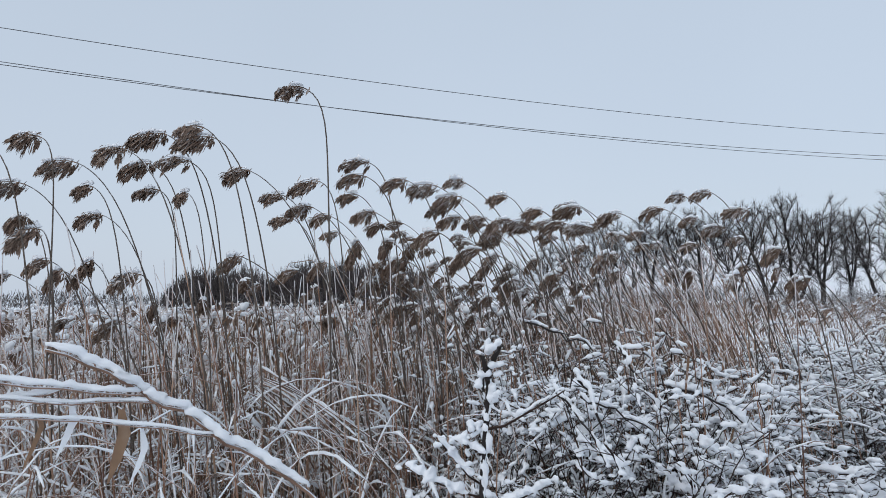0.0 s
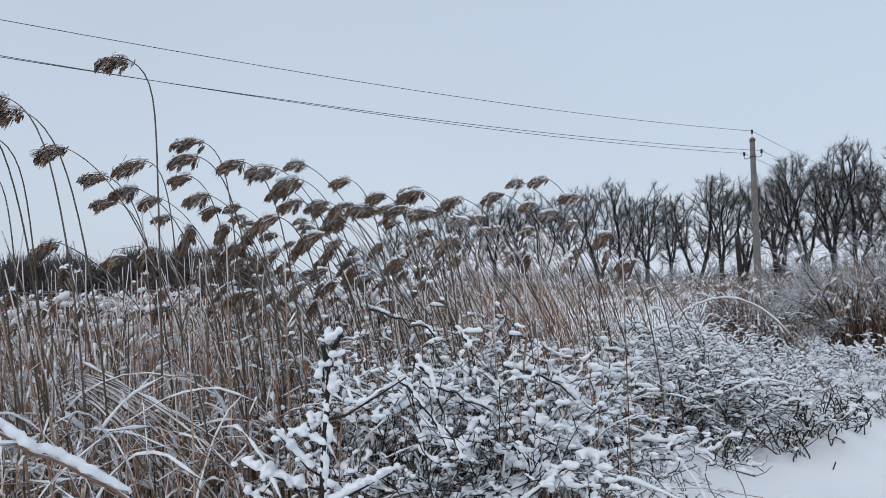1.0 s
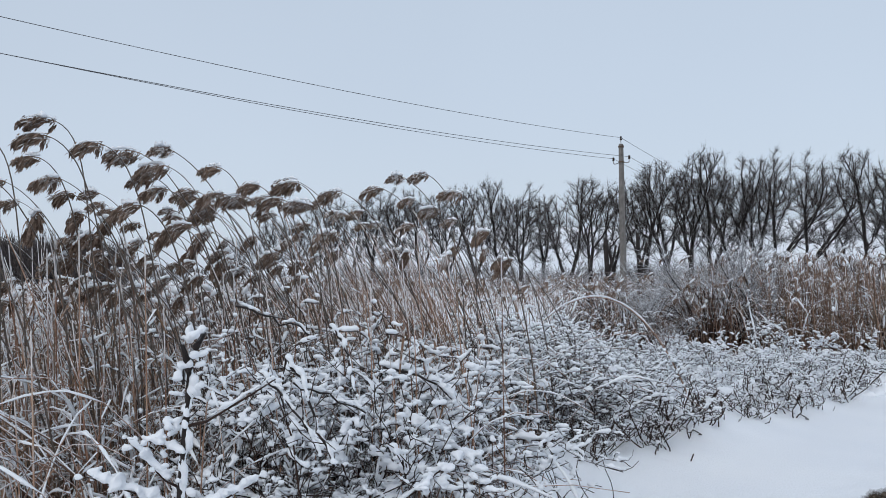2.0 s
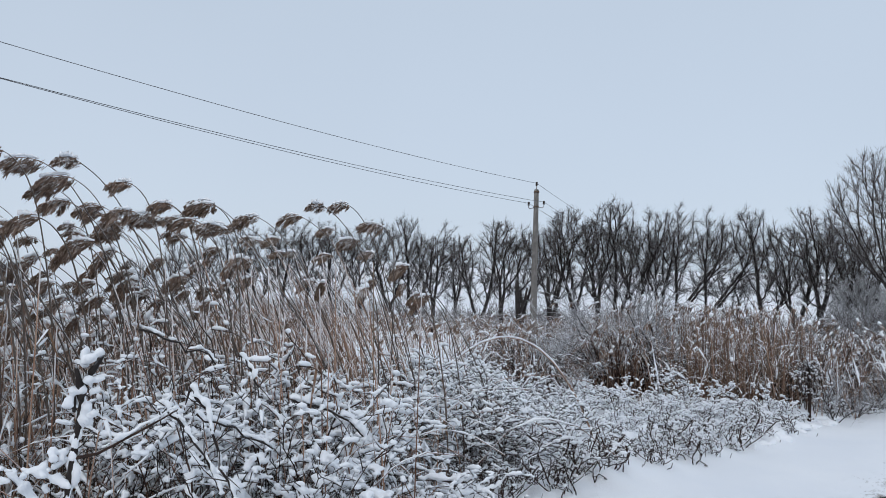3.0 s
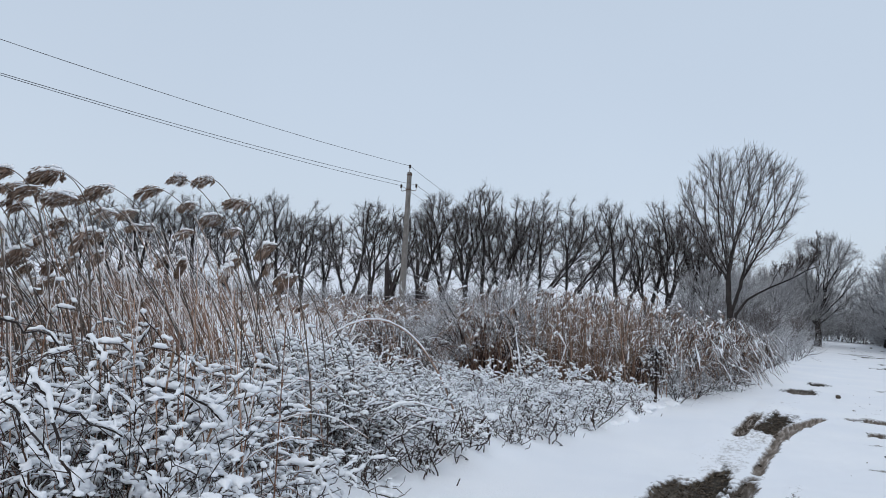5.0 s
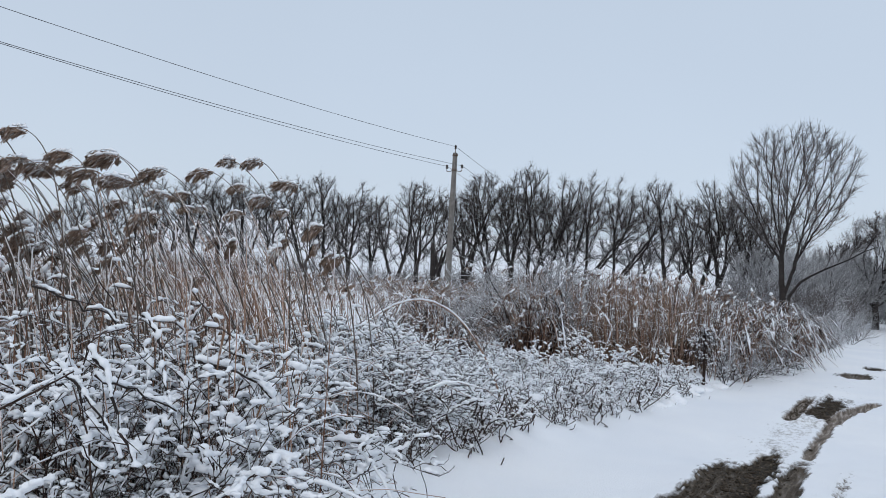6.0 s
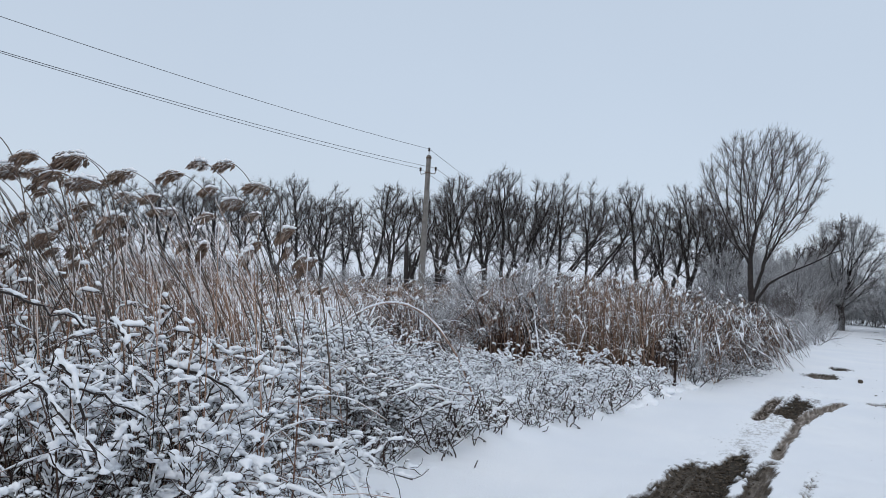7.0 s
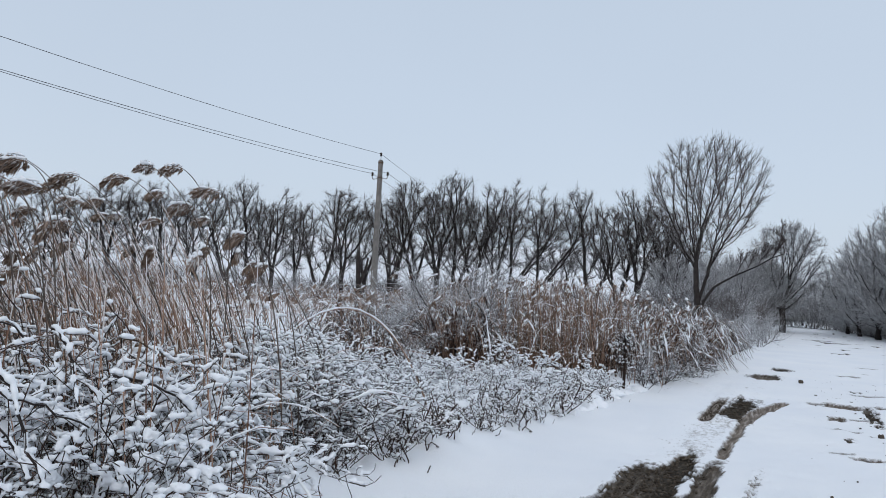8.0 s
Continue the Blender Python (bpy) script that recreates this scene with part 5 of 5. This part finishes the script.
upright = snowy_shrub(87, "upright dark shrub beaded with snow", 12, 1.50, 0.55, 0.017, 0.95, twig_r=0.0028, kids=(9, 3), group="upright shrubs in front of the reeds", pads=0.5, cell=0.08, voxel=0.007, droop=(-0.1, 0.12))
spread(upright, [(-3.25, 2.15), (-3.05, 2.6), (-3.7, 2.3), (-3.9, 3.2)], 31, 0.9, 1.05)


def fallen_branch(label, a, b, rise, r, snow_r, seed):
    """A broken branch leaning in the shrubs under a roll of snow, with a few side twigs."""
    rng = np.random.default_rng(seed)
    root = thing("fallen_branch", label, "branch", "fallen branches in the shrubs")
    s = np.linspace(0, 1, 9)[:, None]
    pts = np.asarray(a) * (1 - s) + np.asarray(b) * s + np.array((0, 0, rise)) * 4 * s * (1 - s) + rng.normal(0, 0.008, (9, 3))
    st, sn = Builder(), Builder()
    st.tube(pts, np.linspace(r, r * 0.6, 9), 7)
    part("stem", st, M_BARK, root)
    sn.roll(pts[0:5] + np.array((0, 0, r * 0.8 + snow_r * 0.3)), snow_r * rng.uniform(0.8, 1.1), rng, 8, 3.0, 0.3)
    sn.roll(pts[5:9] + np.array((0, 0, r * 0.8 + snow_r * 0.3)), snow_r * rng.uniform(0.7, 1.0), rng, 8, 3.0, 0.3)
    for j in (1, 3, 4, 6, 8):
        sn.cake(pts[j] + rng.normal(0, 0.4, 3) * snow_r + np.array((0, 0, r + snow_r * 0.4)), snow_r * rng.uniform(0.9, 1.5), 0.6, rng)
    soft("snow", sn, 0.0065, root, "soft roll of snow along the branch")
    for j in (2, 4, 5, 7):
        tb = Builder()
        o = unit(rng.normal(0, 1, 3) + np.array((0, 0, 0.4))) * rng.uniform(0.10, 0.24)
        q = np.array([pts[j], pts[j] + o * 0.5 + rng.normal(0, 0.015, 3), pts[j] + o])
        tb.tube(q, [r * 0.4, r * 0.3, r * 0.2], 5)
        part("twig", tb, M_TWIG, root)


fallen_branch("dark crooked branch slanting through the shrubs under thick snow", (-2.301, 1.573, 1.327), (-2.124, 1.648, 0.965), 0.02, 0.006, 0.011, 7)
fallen_branch("second dark branch slanting beside the first under snow", (-2.434, 1.551, 1.245), (-2.227, 1.677, 0.960), 0.02, 0.005, 0.009, 11)
fallen_branch("grey branch bowed out of the reeds with rounded snow on it", (-2.562, 1.534, 1.494), (-2.430, 1.739, 1.387), 0.01, 0.005, 0.009, 13)
fallen_branch("bowed snowy branch hanging down in front of the reeds", (-2.526, 1.945, 1.397), (-2.389, 1.958, 1.118), 0.05, 0.005, 0.009, 15)
fallen_branch("thick snow ridge on a branch over the low shrub", (-2.853, 2.494, 1.161), (-2.668, 2.830, 0.979), 0.03, 0.008, 0.022, 17)
fallen_branch("thin dark branch with a line of snow in the shrubs", (-2.540, 1.755, 1.183), (-2.439, 2.055, 1.050), 0.0, 0.005, 0.010, 19)
fallen_branch("short snowy branch on top of the fine shrub", (-3.98, 4.06, 1.02), (-3.68, 4.34, 1.06), 0.02, 0.007, 0.019, 21)

# tall frosted saplings and bent reeds behind the shrubs
sapling = thicket("frosted_sapling", "thin frosted sapling behind the snowy shrubs", "sapling", 46, 7, 2.1, 1.6, M_FROST, 0.0045, kids=10, group="frosted saplings")
spread(sapling, [(-7.0, 14.6), (-6.3, 14.9), (-6.3, 13.5), (-5.7, 14.3), (-6.9, 15.6), (-7.4, 15.2)], 25, 0.75, 1.05)
spread(sapling, [(-8.6, 15.4), (-9.8, 18.5), (-5.4, 19.5), (-12.0, 17.0), (-7.5, 12.8), (-6.9, 12.2), (-8.2, 13.2), (-10.4, 15.0)], 26, 0.4, 0.6)
spread(sapling, [(-2.5, 25), (-2.3, 28), (-2.9, 30.5), (-2.2, 32.5), (-2.0, 36), (-2.5, 34.5), (-1.9, 40), (-2.3, 43), (-1.8, 46), (-2.7, 38), (4.3, 66), (4.2, 74), (4.0, 84), (3.2, 92), (2.2, 98)], 33, 0.4, 0.75)
spread(sapling, [(-2.85, 14.7), (-2.75, 15.9), (-2.6, 17.2), (-2.5, 19.0)], 35, 0.34, 0.46)


def tussock(seed, label, count, height, reach, snow_r):
    """A clump of dead canes that arch outwards and droop under snow."""
    rng = np.random.default_rng(seed)
    root = thing("snowy_tussock", label, "grass clump", "drooping clumps by the track")
    st, dk, sn = Builder(), Builder(), Builder()
    for _ in range(count):
        phi = rng.uniform(0, 6.28)
        o = np.array((math.cos(phi), math.sin(phi), 0))
        h, r = height * rng.uniform(0.35, 1.0), reach * rng.uniform(0.3, 1.0)
        s = np.linspace(0, 1, 8)
        stop = rng.uniform(2.5, 3.12)
        pts = o * (rng.uniform(0, 0.35) + r * s ** 1.2)[:, None]
        pts[:, 2] = h * np.sin(s * stop) ** 0.8
        pts += np.append(rng.normal(0, 0.12, 2), 0)
        (dk if rng.random() < 0.55 else st).tube(pts, np.linspace(0.007, 0.004, 8), 3)
        if rng.random() < 0.6:
            a = int(rng.integers(2, 6))
            sn.roll(pts[a:a + int(rng.integers(2, 4))], snow_r * rng.uniform(0.4, 1.1), rng, 5, 2.0, 0.4)
    tagged(part("cane_clump", st, M_STALK, root), kind="stuff")
    tagged(part("dark_cane_clump", dk, M_TWIG, root), kind="stuff")
    tagged(part("snow", sn, M_SNOW, root, "snow along the drooping canes"), kind="stuff")
    return root


clump_a = tussock(85, "drooping clump of dead canes heavy with snow", 210, 1.25, 1.1, 0.017)
clump_b = tussock(86, "low brown clump of dead canes with white tips", 180, 1.0, 1.0, 0.014)
spread(clump_a, [(-3.2, 16.6), (-2.9, 18.6), (-3.5, 20.2), (-4.2, 17.4), (-2.8, 22.4), (-3.4, 24.5), (-4.6, 22.0), (-5.4, 20.2), (-3.1, 28.6), (-4.4, 25.8)], 26, 0.9, 1.25)
spread(clump_b, [(-3.9, 15.4), (-3.4, 17.6), (-4.6, 19.4), (-2.7, 20.4), (-3.2, 27.0), (-5.4, 16.4), (-7.0, 11.6), (-8.4, 13.4), (-6.2, 13.6), (-4.9, 15.8), (-5.9, 16.6), (-4.7, 17.2), (-6.6, 17.0), (-5.3, 17.6)], 28, 0.85, 1.25)

# ---- single plants of the foreground ----
def seed_weed():
    """A stiff dead weed: thick dark stem, seed lumps, side arms, thick snow."""
    rng = np.random.default_rng(91)
    root = thing("dead_weed", "stiff dark dead weed stem plastered with thick snow", "weed")
    st = Builder()
    s = np.linspace(0, 1, 9)
    spine = np.stack([-2.44 + 0.07 * s, 1.16 + 0.08 * s, 1.36 * s], -1) + rng.normal(0, 0.004, (9, 3))
    st.tube(spine, np.linspace(0.020, 0.009, 9), 7)
    part("stem", st, M_BARK, root)
    for h in (1.30, 1.22, 1.33, 1.26, 1.37):
        lp = Builder()
        p = np.array((-2.37 + rng.normal(0, 0.012), 1.235 + rng.normal(0, 0.02), h))
        lp.lump(p, p + rng.normal(0, 0.015, 3) + np.array((0, 0, 0.04)), 0.012, rng, 7, 5, 0.4)
        part("seed_pod", lp, M_BARK, root)
    right = np.array((0.62, 0.78, 0.0))
    for h, reach, rise, r in ((1.10, 0.30, 0.16, 0.006), (0.86, -0.30, 0.10, 0.006), (0.80, 0.26, 0.12, 0.006), (0.90, -0.16, 0.16, 0.005), (0.74, 0.16, 0.05, 0.005), (0.66, -0.22, 0.12, 0.006), (1.02, -0.10, 0.05, 0.004)):
        base = np.array((-2.44 + 0.07 * h / 1.36, 1.16 + 0.08 * h / 1.36, h))
        u = np.linspace(0, 1, 5)[:, None]
        arm = base + right * reach * u + np.array((0, 0, rise)) * u ** 1.3 + rng.normal(0, 0.006, (5, 3))
        ab = Builder()
        ab.tube(arm, np.linspace(r, r * 0.5, 5), 5)
        armo = part("side_arm", ab, M_TWIG, root)
        sb = Builder()
        for j in range(1, 5):
            sb.pad(arm[j] + np.array((0, 0, 0.008)), 0.012 if reach > 0.28 else 0.028, rng, 4)
        sb.roll(arm[1:] + np.array((0, 0, 0.008)), 0.009 if reach > 0.28 else 0.017, rng, 7, 3.0, 0.35)
        soft("snow", sb, 0.006, armo)
    for h, dx, r in ((1.40, 0.0, 0.034), (1.345, 0.03, 0.026), (1.31, -0.03, 0.030), (1.235, 0.02, 0.024), (1.17, -0.01, 0.020), (1.12, -0.055, 0.024)):
        sb = Builder()
        p = np.array((-2.37, 1.235, h)) + right * dx
        for k in range(5):
            q = p + rng.normal(0, 0.45, 3) * r
            sb.lump(q, q + rng.normal(0, 0.3, 3) * r, r * rng.uniform(0.45, 0.85), rng, 7, 6, 0.2)
        soft("snow_clump", sb, 0.006, root, "rounded clump of snow")
    sb = Builder()
    for h in np.arange(0.3, 1.3, 0.035):
        q = np.array((-2.44 + 0.07 * h / 1.36, 1.16 + 0.08 * h / 1.36, h)) + right * rng.uniform(-0.004, 0.022)
        sb.lump(q, q + np.array((0, 0, rng.uniform(0.015, 0.05))), rng.uniform(0.008, 0.022), rng, 7, 5, 0.3)
    soft("snow_plaster", sb, 0.006, root)


seed_weed()


def bent_reed():
    """A broken reed bowed to the ground under a long roll of snow, with hanging leaves."""
    rng = np.random.default_rng(92)
    root = thing("bent_reed", "bowed reed carrying a long thick roll of snow", "reed")
    root.matrix_basis = place(0.0, 0.01, -0.028)

    def rod(name, pts, r, snow_r, lo=0, hi=None):
        b = Builder()
        pts = np.asarray(pts, float)
        b.tube(pts, np.linspace(r, r * 0.7, len(pts)), 6)
        o = part(name, b, M_STALK, root)
        if snow_r:
            q = Builder()
            q.roll(pts[lo:hi] + np.array((0, 0, r + snow_r * 0.35)), snow_r, rng, 9, 3.0, 0.10)
            part("snow_roll", q, M_SNOW, o, "smooth roll of snow")

    def run(a, b, k=7, sag=0.0):
        s = np.linspace(0, 1, k)[:, None]
        return np.asarray(a) * (1 - s) + np.asarray(b) * s - np.array((0, 0, sag)) * 4 * s * (1 - s) + rng.normal(0, 0.004, (k, 3))

    main = np.concatenate([run((-2.146, -0.235, 1.501), (-2.150, -0.082, 1.424), 4), run((-2.149, -0.053, 1.412), (-2.147, 0.011, 1.371), 3), run((-2.146, 0.026, 1.349), (-2.125, 0.235, 1.223), 6, -0.006),
                           run((-2.120, 0.267, 1.200), (-2.066, 0.512, 1.013), 6, -0.008), run((-2.05, 0.60, 0.86), (-1.98, 0.9, -0.05), 4)])
    rod("stalk", main[::-1], 0.006, 0.0165, 5, None)
    rod("stalk", run((-2.119, -0.477, 1.435), (-2.147, 0.014, 1.362), 8, 0.006), 0.004, 0.012)
    rod("stalk", run((-2.120, -0.474, 1.348), (-2.149, -0.172, 1.386), 6), 0.003, 0.009)
    rod("stalk", run((-2.119, -0.475, 1.379), (-2.144, 0.059, 1.334), 8, -0.004), 0.003, 0.007)
    rod("stalk", run((-2.120, -0.474, 1.334), (-2.126, 0.228, 1.230), 9, -0.014), 0.003, 0.007)
    for (x, y, z), ln, w, mat in (((-2.149, -0.047, 1.329), 0.20, 0.034, M_LEAF), ((-2.147, 0.008, 1.271), 0.15, 0.018, M_SNOW), ((-2.149, -0.174, 1.359), 0.15, 0.022, M_SNOW), ((-2.145, -0.251, 1.349), 0.16, 0.014, M_LEAF)):
        b = Builder()
        b.blade([(x, y, z), (x, y + 0.01, z - ln * 0.35), (x + 0.01, y - 0.01, z - ln * 0.7), (x + 0.01, y - 0.03, z - ln)], [w * 0.5, w, w * 0.8, 0.004], (0.1, 0.99, 0))
        part("leaf", b, mat, root, "hanging dry leaf")


bent_reed()


def bent_bundle():
    """Reeds broken over side by side, snow along each."""
    rng = np.random.default_rng(77)
    root = thing("bent_reeds", "sheaf of broken reeds leaning over under snow", "reeds", kind="stuff")
    st, sn = Builder(), Builder()
    for _ in range(15):
        o = np.append(rng.normal(0, 0.05, 2), rng.normal(0, 0.07))
        u = np.linspace(0, 1, 8)[:, None]
        cut = rng.uniform(0.6, 1.15)
        a, b = np.array((-4.40, 0.80, 1.10)) + o * 0.6, np.array((-3.90, 1.35, 0.55)) + o * 1.6
        b = a + (b - a) * cut + rng.normal(0, 0.04, 3)
        pts = a * (1 - u) + b * u + np.array((0, 0, rng.uniform(0.0, 0.10))) * 4 * u * (1 - u)
        st.tube(pts, 0.005, 4)
        if rng.random() < 0.8:
            i = int(rng.integers(0, 4))
            sn.roll(pts[i:i + int(rng.integers(3, 5))] + np.array((0, 0, 0.005)), rng.uniform(0.004, 0.007), rng, 5, 1.6, 0.45)
    part("stalks", st, M_STALK, root)
    part("snow", sn, M_SNOW, root)


bent_bundle()


def arched_stem():
    """A long stem bowed into an arch, snow along its top."""
    rng = np.random.default_rng(93)
    root = thing("arched_stem", "long stem bowed into an arch and lined with snow", "stem")
    s = np.linspace(0, 1, 15)
    a, b = np.array((-4.17, 8.41, 0.0)), np.array((-5.25, 6.75, 0.80))
    pts = a + (b - a) * (s ** 1.15)[:, None]
    pts[:, 2] = 1.36 * np.sin(np.clip(s * 2.42, 0, 3.0)) ** 0.85
    st, sn = Builder(), Builder()
    st.tube(pts, np.linspace(0.011, 0.004, 15), 6)
    part("stem", st, M_STALK, root)
    sn.roll(pts[4:] + np.array((0, 0, 0.010)), 0.011, rng, 7, 2.0, 0.2)
    part("snow_roll", sn, M_SNOW, root)


arched_stem()


def stake_sapling():
    rng = np.random.default_rng(94)
    root = thing("young_sapling", "short dark sapling with a mop of snowy twigs", "sapling")
    root.matrix_basis = place(-3.0, 13.76, gz(-3.0, 13.76))
    st, tw, sn = Builder(), Builder(), Builder()
    st.tube([(0, 0, -0.05), (0.01, 0, 0.3), (0.0, 0.01, 0.62), (-0.02, 0, 0.85)], [0.032, 0.026, 0.022, 0.012], 7)
    for _ in range(95):
        phi, h = rng.uniform(0, 6.28), rng.uniform(0.38, 0.9)
        o = np.array((math.cos(phi), math.sin(phi), 0))
        ln = rng.uniform(0.1, 0.42)
        pts = np.array([(0, 0, h), (0, 0, h + rng.uniform(0.04, 0.16)), (0, 0, h + rng.uniform(-0.04, 0.1)), (0, 0, h - rng.uniform(0.0, 0.3))]) + o * ln * np.array((0, 0.4, 0.8, 1.0))[:, None]
        tw.tube(pts, 0.005, 3)
        if rng.random() < 0.75:
            sn.pad(pts[int(rng.integers(1, 4))], rng.uniform(0.018, 0.04), rng, 3)
    part("stem", st, M_TWIG, root)
    tagged(part("brush", tw, M_TWIG, root), kind="stuff")
    tagged(part("snow", sn, M_SNOW, root), kind="stuff")


stake_sapling()
verge_weed = snowy_shrub(95, "small dark weed poking out of the snow", 8, 0.46, 0.42, 0.012, 0.6, name="verge_weed", twig_r=0.0042, kids=(3, 2), group="weeds on the snowy verge", pads=0.5, cell=0.12)
spread(verge_weed, [(-3.27, 6.0), (-3.24, 7.9), (-3.55, 6.65), (-3.3, 8.3), (-3.05, 9.2), (-3.7, 5.35), (-3.1, 10.2), (-3.0, 11.4), (-3.35, 7.1), (-2.9, 12.3), (-3.7, 4.6), (-3.6, 8.8), (-3.45, 9.7), (-3.3, 10.9), (-3.2, 12.0), (-3.7, 7.6), (-2.95, 14.6), (-2.75, 15.6), (-3.9, 4.3), (-4.0, 3.9), (-3.65, 5.9), (-3.5, 6.3), (-3.6, 4.9), (-3.8, 5.6), (-3.65, 6.6), (-3.35, 7.3), (-3.15, 8.6)], 27, 0.6, 1.25)
spread(verge_weed, [(-3.39, 6.13), (-3.23, 7.88), (-3.4, 5.12), (-3.66, 7.71), (-3.36, 6.58), (-3.45, 5.35)], 28, 0.75, 0.95, 0.0)
small_bush = snowy_shrub(99, "small round bush under clumps of snow", 16, 0.5, 0.6, 0.015, 0.8, name="small_bush", twig_r=0.0038, kids=(5, 3), group="small bushes on the snowy verge", pads=0.7)
spread(small_bush, [(-3.5, 9.0), (-3.3, 10.0), (-3.75, 8.3), (-4.4, 6.7), (-3.2, 11.2), (-3.4, 12.2), (-4.2, 6.0), (-3.3, 13.0), (-4.2, 5.3), (-4.0, 5.7), (-4.35, 6.2), (-4.1, 4.8), (-3.05, 15.4), (-2.85, 16.6), (-2.6, 18.0), (-2.5, 20.0)], 29, 0.85, 1.4, 0.14)


def snow_humps():
    """Soft humps of snow over buried weeds, where the shrubs meet the track."""
    rng = np.random.default_rng(101)
    b = Builder()
    for _ in range(230):
        y = rng.uniform(3.4, 15.0)
        edge = -3.95 - 0.22 * math.exp(-((y - 6.8) / 1.6) ** 2) + 0.75 * float(smooth_step(8.3, 11.5, y))
        x = edge + rng.uniform(-0.35, 0.42)
        r = rng.uniform(0.05, 0.17)
        b.cake((x, y, gz(x, y) + r * rng.uniform(-0.15, 0.2)), r, rng.uniform(0.35, 0.65), rng)
    ob = soft("snow_humps", b, 0.017, None, "soft humps of snow over buried weeds on the verge")
    tagged(ob, category="snow")


snow_humps()


def clods(name, label, seed, count, area, size, mat):
    """Crumbs lying on the road."""
    rng = np.random.default_rng(seed)
    b = Builder()
    for _ in range(count):
        x, y = rng.uniform(area[0], area[1]), rng.uniform(area[2], area[3])
        bare = float(track_mud(x, y))
        if bare < area[4] or (area[4] == 0.02 and bare > 0.35):
            continue
        r = size * (0.35 + 1.5 * rng.random() ** 2.5)
        p = np.array((x, y, gz(x, y) - 0.03 * (area[4] > 0)))
        b.lump(p, p + np.append(rng.normal(0, 1, 2), 0) * r * 1.2, r, rng, 5, 4)
    tagged(part(name, b, mat, None), label, "clods", kind="stuff")


clods("mud_clods", "dark crumbs of mud and dead grass in the ruts", 96, 5200, (-1.7, -0.9, 5.6, 15.0, 0.5), 0.009, M_CLOD)
for sx, sy, sr in ((0.82, 11.64, 0.04), (-0.2, 19.1, 0.06)):
    lumpy = Builder()
    lumpy.lump((sx, sy, gz(sx, sy)), (sx + sr, sy + 0.02, gz(sx, sy) + 0.01), sr, np.random.default_rng(int(sy)), 9, 7, 0.25)
    tagged(part("mud_lump", lumpy, M_CLOD, None), "dark lump of frozen mud on the snowy track", "clod", "lumps on the track")
clods("road_crumbs", "scattered dark crumbs on the snowy track", 97, 130, (0.0, 2.2, 6.0, 20.0, -1), 0.009, M_CLOD)
clods("snow_crumbs", "loose crumbs of snow along the ruts", 98, 1500, (-2.1, -0.3, 5.6, 15.5, 0.02), 0.011, M_SNOW)


def snag(x, y, h, seed):
    rng = np.random.default_rng(seed)
    root = thing("broken_trunk", "short broken dead trunk near the pole", "tree trunk", "dead snags")
    root.matrix_basis = place(x, y, gz(x, y))
    b = Builder()
    b.tube([(0, 0, -0.2), (0.05, 0, h * 0.4), (-0.08, 0.05, h * 0.8), (-0.12, 0.05, h)], [0.16, 0.13, 0.11, 0.07], 8)
    part("trunk", b, M_BARK, root)
    c = Builder()
    c.tube([(0.03, 0, h * 0.45), (0.35, 0.1, h * 0.7), (0.45, 0.1, h * 0.86)], [0.09, 0.07, 0.05], 7)
    part("limb", c, M_BARK, root)


snag(*polar(32.3, 37), 3.4, 5)
snag(*polar(30.0, 44), 4.0, 6)
